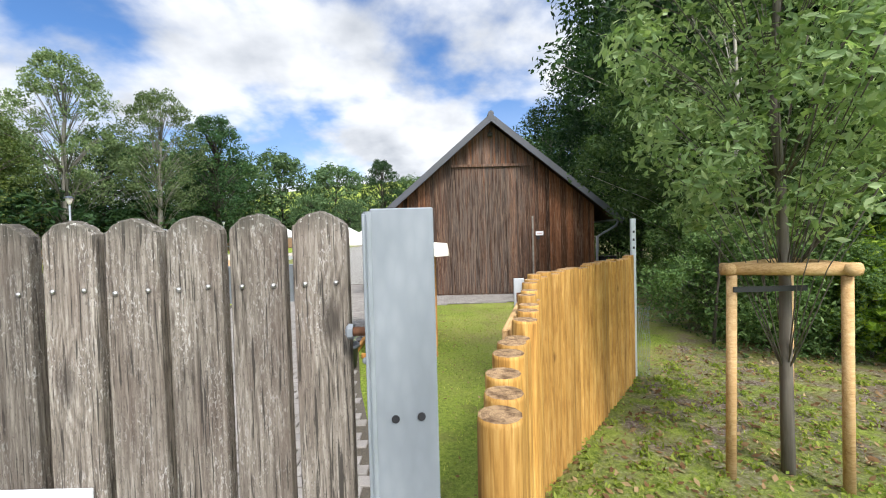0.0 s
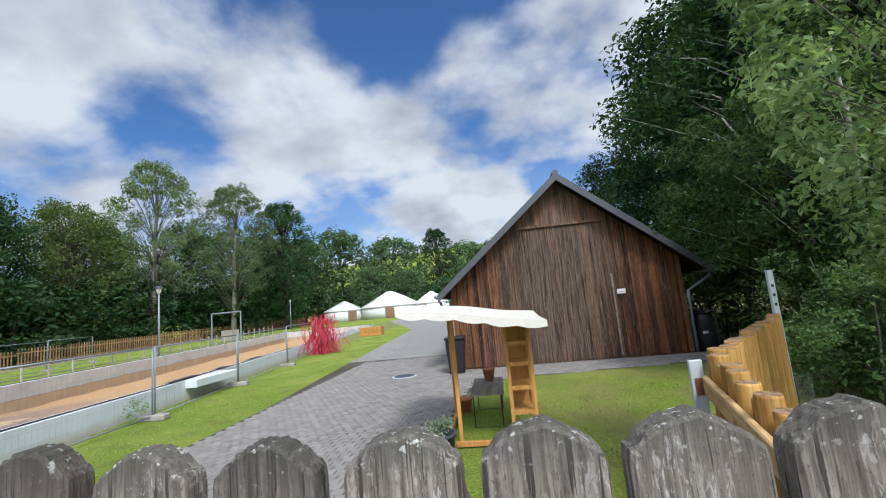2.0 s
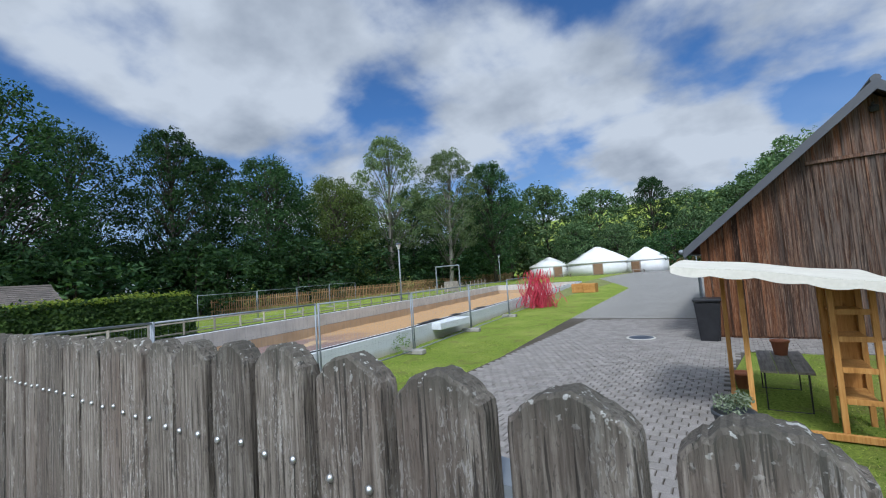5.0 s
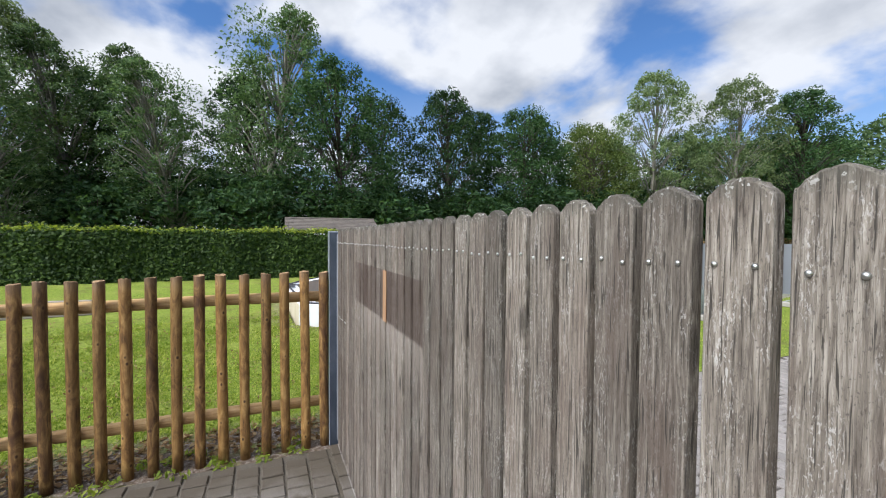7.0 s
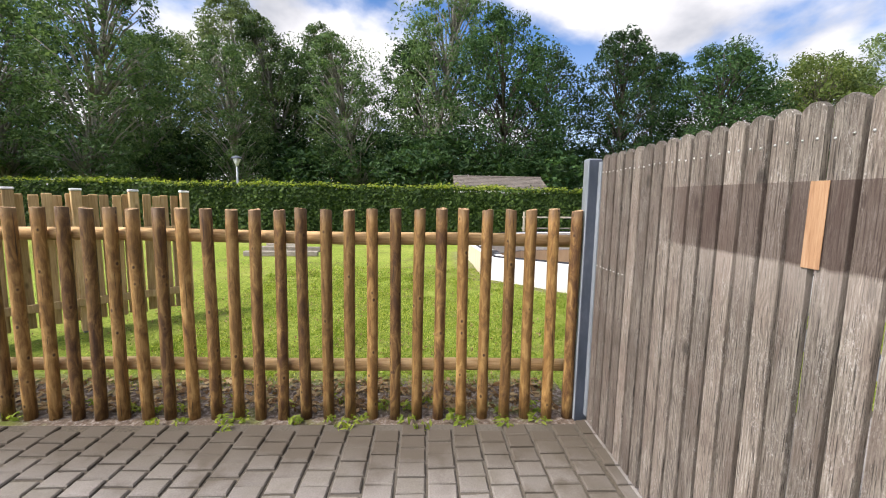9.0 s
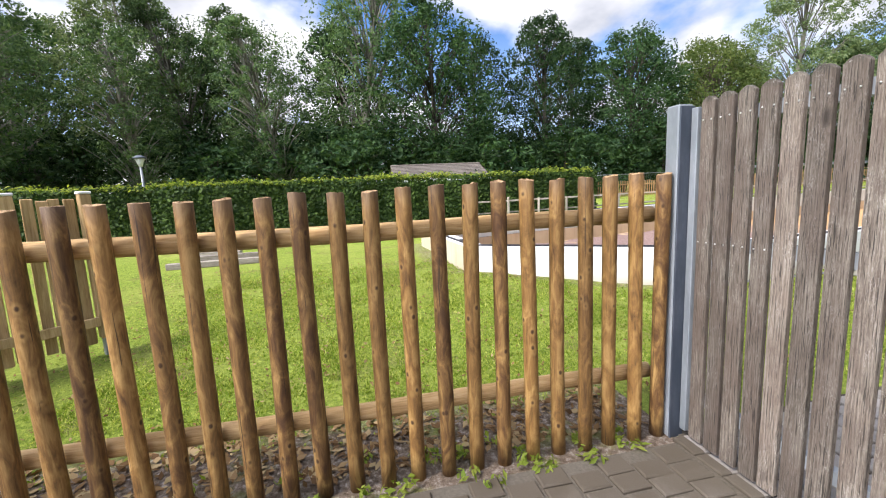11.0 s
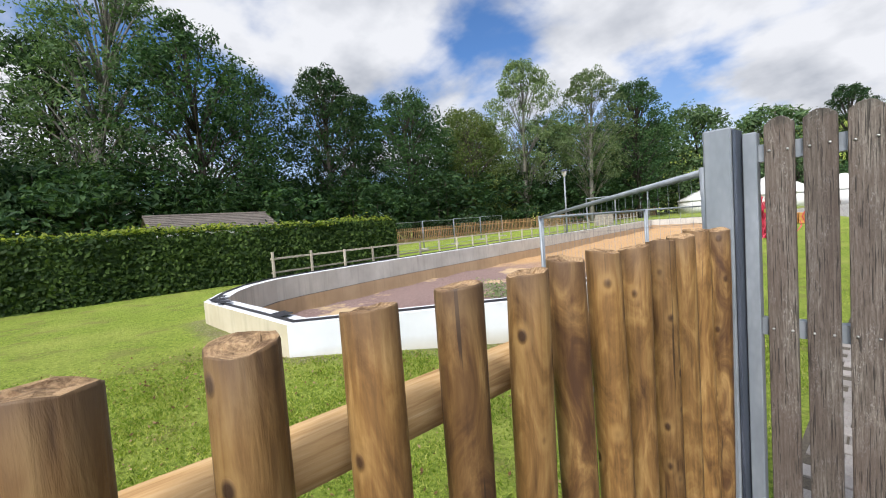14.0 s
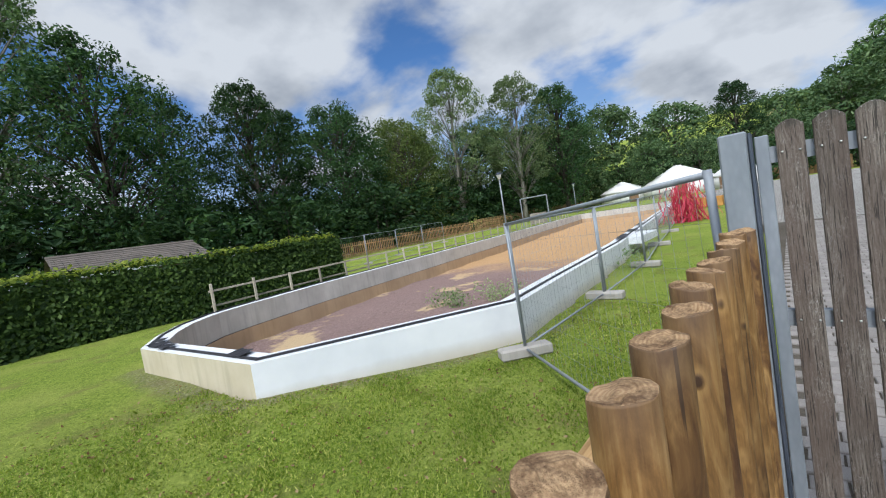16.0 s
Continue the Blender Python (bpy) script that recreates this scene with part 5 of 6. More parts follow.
# ---- barn ----
BX0, BX1, BY0, BY1, RIDGE, RX = 3.91, 10.45, 12.15, 24.0, 5.37, 7.3
SL, SR = (RIDGE - 2.2) / (RX - 3.58), (RIDGE - 2.27) / (11.1 - RX)


def roof_z(x):
    return RIDGE - (RX - x) * SL if x < RX else RIDGE - (x - RX) * SR


def build_barn():
    barn = holder("barn", "brown weathered timber barn with a slate gable roof", "barn", (0, 0, 0))
    bm = bmesh.new()
    for y in (BY0 + 0.03, BY1):
        pts = [(BX0, 0), (BX1, 0), (BX1, roof_z(BX1) - 0.1), (RX, RIDGE - 0.1), (BX0, roof_z(BX0) - 0.1)]
        f = bm.faces.new([bm.verts.new((x, y, z)) for x, z in pts])
    bm.verts.ensure_lookup_table()
    for i in range(5):
        j = (i + 1) % 5
        if i not in (2, 3):
            bm.faces.new((bm.verts[i], bm.verts[j], bm.verts[5 + j], bm.verts[5 + i]))
    part("wall", bm, M_BARN, barn, "dark timber walls")
    r = random.Random(2)
    n = 39
    w = (BX1 - BX0) / n
    spans = [(BX0 + k * w + 0.003, BX0 + (k + 1) * w - 0.003, 0.014) for k in range(n)] + [(BX0 + k * w - 0.024 + r.uniform(-0.004, 0.004), BX0 + k * w + 0.024, 0.034) for k in range(1, n)]
    for x0, x1, proud in spans:
        z0 = 0.06 + r.uniform(-0.015, 0.015)
        za, zb = roof_z(x0) - 0.12, roof_z(x1) - 0.12
        if x0 < RX < x1:
            za = zb = min(za, zb)
        cx = (x0 + x1) / 2
        split = 3.92 if 6.1 < cx < 8.5 else None
        for lo, hi in (((z0, None),) if split is None else ((z0, split), (split + 0.1, None))):
            ta, tb = (za, zb) if hi is None else (min(hi, za), min(hi, zb))
            if min(ta, tb) - lo < 0.05:
                continue
            bm = bmesh.new()
            vs = [bm.verts.new((xx - cx, yy, zz)) for yy in (0.03 - proud, 0.028) for xx, zz in ((x0, lo), (x1, lo), (x1, tb), (x0, ta))]
            for q in ((0, 1, 2, 3), (1, 5, 6, 2), (4, 0, 3, 7), (3, 2, 6, 7), (4, 5, 1, 0)):
                bm.faces.new([vs[k] for k in q])
            part("plank" if proud < 0.02 else "batten", bm, M_BARN, barn, m=pose(cx, BY0, 0))
    part("lintel", box(6.1, 8.5, BY0 - 0.05, BY0 + 0.02, 3.93, 4.01, 0.006), M_BARN, barn, "dark beam over the tall door")
    part("door_edge", box(8.53, 8.58, BY0 - 0.018, BY0 + 0.01, 0.1, 2.4, 0.003), M_OLDW, barn, "pale worn door edge")
    sign = part("sign", box(8.64, 8.87, BY0 - 0.034, BY0 - 0.024, 1.8, 1.93, 0.003), M_WHITE, barn, "small white notice")
    part("text_line", box(8.68, 8.83, BY0 - 0.037, BY0 - 0.0345, 1.85, 1.862), M_TERRA, sign, "unreadable line of writing")
    part("lock", box(8.68, 8.77, BY0 - 0.035, BY0 - 0.024, 1.68, 1.77, 0.006), M_BLACK, barn, "dark lock plate")
    # slates in courses
    for side in (-1, 1):
        bm = bmesh.new()
        s = SL if side < 0 else SR
        half = (RX - 3.58) if side < 0 else (11.1 - RX)
        run = math.hypot(half, half * s)
        rows = int(run / 0.22)
        y0, y1 = BY0 - 0.42, BY1 + 0.3
        for i in range(rows):
            u0, u1 = i / rows, min(1.0, (i + 1.3) / rows)
            off = 0.15 * (i % 2)
            y = y0 - off
            while y < y1:
                ya, yb = max(y, y0), min(y + 0.29, y1)
                if yb > ya:
                    pts = []
                    for u, lift in ((u0, 0.03), (u1, 0.055)):
                        pts.append((RX + side * half * u, RIDGE - half * s * u + lift))
                    (xa, za), (xb, zb) = pts
                    vs = [bm.verts.new(c) for c in ((xa, ya, za), (xa, yb, za), (xb, yb, zb), (xb, ya, zb), (xb, ya, zb - 0.02), (xb, yb, zb - 0.02))]
                    bm.faces.new(vs[:4] if side < 0 else vs[3::-1])
                    bm.faces.new((vs[3], vs[2], vs[5], vs[4]))
                y += 0.3
        roof = part("roof", bm, M_SLATE, barn, "dark slate roof")
        bm = bmesh.new()
        e = half
        for y in (y0 + 0.03, y1):
            for x, z in ((0, -0.03), (side * e, -e * s - 0.03), (side * e, -e * s + 0.012), (0, 0.012)):
                bm.verts.new((RX + x, y, RIDGE + z))
        bm.verts.ensure_lookup_table()
        for q in ((0, 1, 2, 3), (7, 6, 5, 4), (0, 4, 5, 1), (1, 5, 6, 2), (2, 6, 7, 3)):
            bm.faces.new([bm.verts[k] for k in q])
        part("roof_deck", bm, M_BARN, barn, "dark boarding under the eaves")
        # verge board
        bm = bmesh.new()
        for y in (y0 - 0.035, y0 + 0.028):
            for x, z in ((0, -0.17), (side * (e + 0.02), -(e + 0.02) * s - 0.17), (side * (e + 0.02), -(e + 0.02) * s + 0.05), (0, 0.06)):
                bm.verts.new((RX + x, y, RIDGE + z))
        bm.verts.ensure_lookup_table()
        for q in ((0, 1, 2, 3), (7, 6, 5, 4), (0, 4, 5, 1), (1, 5, 6, 2), (2, 6, 7, 3)):
            bm.faces.new([bm.verts[k] for k in q])
        part("verge_board", bm, M_SLATE, barn, "dark slate-clad verge")
        ex, ez = RX + side * (half + 0.06), RIDGE - half * s
        part("gutter", tube([(ex, y0, ez - 0.02), (ex, y1, ez - 0.02)], 0.065, 10), M_ZINC, barn, "zinc gutter", True)
        px = ex - side * 0.02
        wallx = (BX0 - 0.08) if side < 0 else (BX1 + 0.08)
        yy = BY0 - 0.1
        part("downpipe", tube([(px, yy, ez - 0.06), (px - side * 0.05, yy, ez - 0.22), (wallx, yy + 0.1, ez - 0.55), (wallx, yy + 0.12, 0.05)], 0.04, 10), M_ZINC, barn, "zinc downpipe", True)
    part("ridge_cap", tube([(RX, BY0 - 0.45, RIDGE + 0.05), (RX, BY1 + 0.3, RIDGE + 0.05)], 0.09, 8), M_SLATE, barn, "slate ridge cap")
    lamp = part("floodlight", box(-0.07, 0.07, -0.1, 0.02, -0.06, 0.06, 0.01), M_BLACK, barn, "small black floodlight under the gable", m=pose(RX, BY0 - 0.03, RIDGE - 0.45, 25, 0, 0))
    part("bracket", box(-0.02, 0.02, 0.0, 0.05, 0.05, 0.12), M_BLACK, lamp)
    part("chimney_pipe", tube([(6.3, 19, roof_z(6.3) - 0.1), (6.3, 19, roof_z(6.3) + 0.5)], 0.07, 10), M_ZINC, barn, "short metal flue", True)


build_barn()


# ---- bins ----
def build_bins():
    ob = holder("rain_barrel", "black plastic rain barrel beside the barn", "barrel", (10.95, 12.5, 0))
    part("body", lathe([(0.26, 0), (0.3, 0.05), (0.31, 0.3), (0.325, 0.36), (0.315, 0.42), (0.325, 0.7), (0.31, 0.78), (0.3, 1.0), (0.27, 1.04)], 28), M_BLACK, ob, smooth=True)
    part("lid", lathe([(0.3, 1.045), (0.31, 1.055), (0.3, 1.09), (0.1, 1.1)], 28), M_BLACK, ob, smooth=True)
    part("sticker", box(-0.2, -0.06, -0.325, -0.315, 0.5, 0.57), M_WHITE, ob, "white sticker")
    ob = holder("litter_bin", "dark grey bin with lid beside the barn", "bin", (3.95, 11.72, 0))
    bm = bmesh.new()
    for z, s in ((0.0, 0.2), (0.95, 0.27)):
        for x, y in ((-1, -1), (1, -1), (1, 1), (-1, 1)):
            bm.verts.new((x * s, y * s, z))
    bm.verts.ensure_lookup_table()
    for q in ((3, 2, 1, 0), (4, 5, 6, 7), (0, 1, 5, 4), (1, 2, 6, 5), (2, 3, 7, 6), (3, 0, 4, 7)):
        bm.faces.new([bm.verts[k] for k in q])
    bmesh.ops.bevel(bm, geom=bm.edges[:], offset=0.03, segments=2, affect="EDGES")
    part("body", bm, M_BLACK, ob)
    part("lid", box(-0.29, 0.29, -0.29, 0.29, 0.955, 1.03, 0.02), M_BLACK, ob)


build_bins()


# ---- market stall ----
def build_stall():
    ob = holder("market_stall", "small orange wooden stall with a cream scalloped awning", "stall", (0, 0, 0))
    x0, x1, y0, y1 = 4.52, 5.66, 5.7, 7.2

    def awn_z(x, y):
        return 1.94 - 0.155 * (x - 3.9) + 0.03 * (y - 5.2) + 0.012 * math.sin(x * 5) * math.cos(y * 3)

    for x, y in ((x0 - 0.15, y1), (x0 + 0.05, y0 + 0.2), (x1 - 0.05, y1)):
        part("post", box(-0.028, 0.028, -0.028, 0.028, 0, awn_z(x, y) - 0.02, 0.004), M_STALL, ob, m=pose(x, y, 0))
    # ladder shelf at the corner
    sx0, sx1, sy0, sy1 = 5.33, 5.65, 5.7, 6.3
    for x in (sx0, sx1):
        for y in (sy0, sy1):
            part("shelf_post", box(-0.026, 0.026, -0.026, 0.026, 0, 1.6, 0.003), M_STALL, ob, m=pose(x, y, 0))
    for z in (0.4, 0.72, 1.04, 1.32):
        part("shelf", box(sx0 + 0.027, sx1 - 0.027, sy0 - 0.02, sy1 + 0.02, z - 0.012, z + 0.012, 0.003), M_STALL, ob)
        part("shelf_front", box(sx0 + 0.027, sx1 - 0.027, sy0 - 0.03, sy0 - 0.021, z - 0.012, z + 0.045, 0.002), M_STALL, ob)
    part("back_board", box(sx0, sx1, sy1 + 0.03, sy1 + 0.042, 0.3, 1.55), M_STALL, ob)
    part("base_beam", box(x0, x1 + 0.03, y0 - 0.08, y0 - 0.03, 0.02, 0.09, 0.004), M_STALL, ob)
    part("base_beam", box(x0 - 0.18, x0 - 0.12, y0, y1 - 0.03, 0.02, 0.09, 0.004), M_STALL, ob)
    # awning with a scalloped valance
    bm = bmesh.new()
    nx, ny = 28, 8
    ax0, ax1, ay0, ay1 = 3.92, 5.88, 5.2, 7.3
    grid = [[bm.verts.new((ax0 + (ax1 - ax0) * i / nx, ay0 + (ay1 - ay0) * j / ny, awn_z(ax0 + (ax1 - ax0) * i / nx, ay0 + (ay1 - ay0) * j / ny))) for i in range(nx + 1)] for j in range(ny + 1)]
    for j in range(ny):
        for i in range(nx):
            bm.faces.new((grid[j][i], grid[j][i + 1], grid[j + 1][i + 1], grid[j + 1][i]))
    part("canopy", bm, M_AWN, ob, "cream canvas canopy", True)
    for edge in ("front", "side", "west"):
        bm = bmesh.new()
        n = 56
        prev = None
        for i in range(n + 1):
            q = i / n
            x, y = (ax0 + (ax1 - ax0) * q, ay0 - 0.005) if edge == "front" else (ax1 + 0.005 if edge == "side" else ax0 - 0.005, ay0 + (ay1 - ay0) * q)
            z = awn_z(x, y)
            drop = 0.075 + 0.03 * abs(math.sin(q * math.pi * 5))
            cur = (bm.verts.new((x, y, z)), bm.verts.new((x + (0.01 if edge != "front" else 0), y - (0.015 if edge == "front" else 0), z - drop)))
            if prev:
                bm.faces.new((prev[0], cur[0], cur[1], prev[1]))
            prev = cur
        part("valance", bm, M_AWN, ob, "scalloped canvas valance", True)
    # table behind
    tb = holder("bench_table", "old grey wooden table on steel legs under the awning", "table", (4.95, 7.1, 0))
    for i in range(3):
        part("board", box(-0.26 + i * 0.18, -0.09 + i * 0.18, -0.7, 0.7, 0.5, 0.53, 0.004), M_OLDW, tb)
    for y in (-0.55, 0.55):
        part("leg", tube([(-0.22, y, 0.5), (-0.22, y, 0.0), (0.22, y, 0.0), (0.22, y, 0.5)], 0.012, 6), M_BLACK, tb)
    for x, y, z, s, nm in ((4.98, 7.5, 0.53, 0.105, "terracotta flower pot on the old table"), (4.5, 7.55, 0.0, 0.12, "terracotta flower pot on the paving")):
        p = holder("flower_pot", nm, "flower pot", (x, y, z))
        part("pot", lathe([(s * 0.72, 0), (s, s * 1.7), (s * 1.1, s * 1.7), (s * 1.1, s * 2.0), (s * 0.95, s * 2.0), (s * 0.9, s * 1.8)], 20), M_TERRA, p, smooth=True)
    pot = holder("planter", "dark grey plastic pot with pale flowering herbs on the paving", "planter", (4.38, 5.2, 0))
    part("pot", lathe([(0.15, 0), (0.19, 0.3), (0.21, 0.31), (0.21, 0.35), (0.18, 0.34), (0.17, 0.29)], 24), M_POT, pot, smooth=True)
    V, F = leaf_cloud([(0, 0, 0.42), (0.08, 0.05, 0.46), (-0.08, -0.04, 0.44)], [0.15, 0.11, 0.11], 160, 0.022, np.random.default_rng(3))
    part("herbs", raw("herbs", V, F, M_FLOWER), M_FLOWER, pot, "pale grey-green herbs")


build_stall()


# ---- yurts ----
def yurt(x, y, r, wall, peak, door_turn, label):
    z = float(ground_z(x, y)) - 0.05
    ob = holder("yurt", label, "tent", (x, y, z), "white tents")
    part("wall", lathe([(r, 0), (r * 1.01, wall * 0.5), (r, wall)], 40), M_YURT, ob, "white canvas wall", True)
    part("roof", lathe([(r * 1.03, wall - 0.15), (r * 1.04, wall), (r * 0.55, wall + (peak - wall) * 0.55), (r * 0.16, wall + (peak - wall) * 0.93), (0.12, peak)], 40), M_YURT, ob, "white canvas roof", True)
    part("crown_cap", lathe([(r * 0.17, peak - 0.28), (r * 0.14, peak - 0.02), (0.1, peak + 0.06)], 20), M_YURT, ob, "canvas crown cap", True)
    bm = box(-0.6, 0.6, -0.08, 0.06, 0.1, wall * 0.85, 0.02)
    d = part("door", bm, M_DOORW, ob, "brown wooden door", m=pose(0, 0, 0, 0, 0, door_turn) @ pose(0, -r * 1.01, 0))
    part("door_frame", box(-0.72, 0.72, -0.04, 0.1, 0.02, wall * 0.9, 0.02), M_OLDW, d, m=pose(0, 0.02, 0))
    return ob


def build_yurts():
    yurt(-12.2, 66.6, 4.7, 1.85, 4.2, 12, "large white canvas yurt with a brown door")
    yurt(-19.7, 65.6, 3.2, 1.8, 3.2, 42, "small white canvas yurt with a brown door")
    yurt(-5.3, 66.0, 2.75, 1.8, 3.5, -24, "white canvas yurt beside the larger one")


build_yurts()


# ---- lamps, frames, crates, barrier tape ----
def build_lamps():
    for x, y, h in ((-14.63, 22.2, 4.5), (-21.4, 51.0, 4.37), (-17.2, -10.0, 3.26), (1.0, 62.0, 3.3)):
        z = float(ground_z(x, y))
        ob = holder("street_lamp", "grey park lamp with a conical hood", "lamp", (x, y, z), "park lamps")
        part("pole", tube([(0, 0, 0), (0, 0, h - z - 0.35)], 0.05, 10, radii=[0.06, 0.045]), M_ZINC, ob, smooth=True)
        part("lantern", lathe([(0.06, h - z - 0.36), (0.17, h - z - 0.05), (0.16, h - z - 0.04)], 16), M_WHITE, ob, "milky lantern", True)
        part("hood", lathe([(0.26, h - z - 0.04), (0.22, h - z + 0.02), (0.06, h - z + 0.1)], 16), M_DARKST, ob, "dark lamp hood", True)
    x0, x1, y = -19.68, -16.96, 33.65
    z = float(ground_z(-18, y))
    ob = holder("goal_frame", "grey steel goal frame on the lawn", "goal", (x0, y, z))
    for x in (0, x1 - x0):
        part("upright", tube([(x, 0, 0), (x, 0, 3.0 - z)], 0.06, 8), M_ZINC, ob)
    part("crossbar", tube([(0, 0, 3.0 - z), (x1 - x0, 0, 3.0 - z)], 0.06, 8), M_ZINC, ob)
    part("backrest", box(0.5, 2.2, 0.5, 0.56, 0.2, 1.2, 0.01), M_OLDW, ob, "timber board at the goal's back")
    z = float(ground_z(-3.4, 29.2))
    for dx, dy in ((0, 0), (-0.9, 0.3)):
        ob = holder("wooden_crate", "orange wooden crate on the grass", "crate", (-3.6 + dx, 29.4 + dy, z), "crates")
        for k in range(3):
            part("slat", box(-0.4, 0.4, -0.42, -0.4, 0.03 + k * 0.2, 0.2 + k * 0.2, 0.004), M_STALL, ob)
        part("body", box(-0.4, 0.4, -0.398, 0.4, 0, 0.62, 0.008), M_STALL, ob)
    ob = holder("barrier_tape", "tangled bundle of red barrier tape over the site fence", "barrier tape", (-3.75, 20.1, float(ground_z(-3.7, 20.1))))
    r = random.Random(6)
    for i in range(150):
        x, y = r.gauss(0, 0.38), r.gauss(0, 0.25)
        zt = 1.95 - r.random() * 0.75 if i % 4 else 0.9
        bm = bmesh.new()
        n = 7
        prev = None
        tx, ty = r.uniform(-0.4, 0.4), r.uniform(-0.3, 0.3)
        for k in range(n):
            q = k / (n - 1)
            p = Vector((x + tx * q + 0.12 * math.sin(q * 7 + i), y + ty * q + 0.1 * math.cos(q * 6 + i), zt * (1 - q) + 0.02))
            wv = Vector((math.cos(i + q * 3), math.sin(i + q * 3), 0)) * 0.02
            cur = (bm.verts.new(p - wv), bm.verts.new(p + wv))
            if prev:
                bm.faces.new((prev[0], prev[1], cur[1], cur[0]))
            prev = cur
        part("tape", bm, M_RED, ob)


build_lamps()


# ---- notice on the gate, manhole, sand-pit edging, weeds in the basin, far fence ----
def build_extras():
    ob = holder("notice", "white printed notice screwed to the gate boards", "sign", (5.12, -0.004, 1.335))
    part("plate", box(-0.17, 0.13, -0.004, 0.0, -0.12, 0.115, 0.001), M_PAPER, ob)
    for i, (x0, x1, z) in enumerate(((-0.13, -0.02, 0.07), (-0.13, -0.05, 0.045), (0.0, 0.07, 0.06), (0.0, 0.05, 0.045), (-0.13, 0.0, 0.0), (-0.13, 0.02, -0.03))):
        part("text_bar", box(x0, x1, -0.006, -0.0045, z - 0.006, z + 0.006), M_CONC, ob, "grey bar of unreadable print")
    part("emblem", lathe([(0.009, 0), (0.009, 0.0015)], 16), M_PINK, ob, "small pink emblem", m=pose(0.1, -0.0045, 0.085, 90, 0, 0))
    part("blue_bar", box(0.02, 0.12, -0.006, -0.0045, 0.035, 0.045), M_DARKST, ob, "dark blue bar")
    ob = holder("manhole_cover", "round pale manhole cover in the paving", "manhole cover", (2.39, 11.76, 0.012))
    part("ring", lathe([(0.36, 0), (0.36, 0.026), (0.34, 0.028)], 32), M_CONC, ob, smooth=False)
    part("lid", lathe([(0.3, 0.0285), (0.3, 0.032), (0.28, 0.034)], 32), M_DARKST, ob)
    ob = holder("sandpit_edging", "low weathered timber edging lying on the lawn", "timber edging", (-8.0, -4.7, float(ground_z(-8.0, -4.7))))
    for y, x, L, rz in ((0, 0, 1.6, 0), (0.9, 0.1, 1.7, 4), (-0.7, -0.3, 1.1, -6)):
        part("beam", box(-0.07, 0.07, -L / 2, L / 2, 0, 0.12, 0.01), M_OLDW, ob, m=pose(y, x, 0, 0, 0, rz))
    rng = np.random.default_rng(40)
    for cx, cy, n in ((-6.85, 6.3, 14), (-5.95, 7.2, 12), (-2.85, 8.3, 5)):
        zz = -0.44 if cx < -3.2 else 0.02
        ob = holder("weed_clump", "tuft of tall grey-green weeds by the basin", "weeds", (cx, cy, zz), "weed tufts")
        c = [(rng.normal() * 0.32, rng.normal() * 0.26, 0.12 + 0.2 * rng.random()) for _ in range(n)]
        V, F = leaf_cloud(c, [0.17] * n, 60, 0.032, rng, 1.6)
        part("leaves", raw("leaves", V, F, M_LEAF_YOUNG), M_LEAF_YOUNG, ob)
    a = Vector((-3.4, 70.0))
    ob = holder("board_fence", "brown board fence beside the far tents", "fence", (a.x, a.y, float(ground_z(-3, 70))))
    me = data_of(box(-0.19, 0.19, -0.02, 0.02, 0, 1.7, 0.005), "board", M_PICKET)
    for i in range(24):
        part("board", me, M_PICKET, ob, m=pose(i * 0.4, 0, 0.02 * (i % 2)))
    for x, y in ((-15.6, 60.8), (-6.0, 62.6)):
        ob = holder("bench", "simple wooden bench before the tents", "bench", (x, y, float(ground_z(x, y))), "benches")
        part("seat", box(-0.9, 0.9, -0.16, 0.16, 0.4, 0.46, 0.006), M_OLDW, ob)
        for dx in (-0.7, 0.7):
            part("leg", box(dx - 0.05, dx + 0.05, -0.13, 0.13, 0, 0.4, 0.005), M_OLDW, ob)


build_extras()


# ---- staked young tree ----
def build_young_tree():
    t = make_tree("young_tree", 5.4, 1.22, 0.36, 31, M_LEAF_YOUNG, M_YBARK, 0.036, 200, 105, "young staked tree with thin branches", clump_r=0.19, girth=0.0056, limb=0.6, inner=False)
    t.matrix_world = pose(8.36, 2.42, 0)
    st = holder("tree_stakes", "three pine stakes with crossbars round the young tree", "tree stake", (8.22, 2.36, 0))
    corners = ((-0.31, 0.02), (0.32, -0.2), (0.5, 0.5))
    for x, y in corners:
        part("stake", tube([(x * 1.04, y * 1.04, -0.1), (x, y, 1.5)], 0.034, 10), M_RAIL, st, "round pine stake", True)
    for (xa, ya), (xb, yb) in zip(corners, corners[1:] + corners[:1]):
        d = Vector((xb - xa, yb - ya, 0)).normalized() * 0.07
        part("crossbar", tube([(xa - d.x, ya - d.y, 1.545), (xb + d.x, yb + d.y, 1.545)], 0.045, 8), M_RAIL, st, "half-round pine crossbar", True)
    part("strap", box(-0.33, 0.2, -0.03, -0.022, 1.38, 1.42), M_BLACK, st, "black tie strap")


build_young_tree()


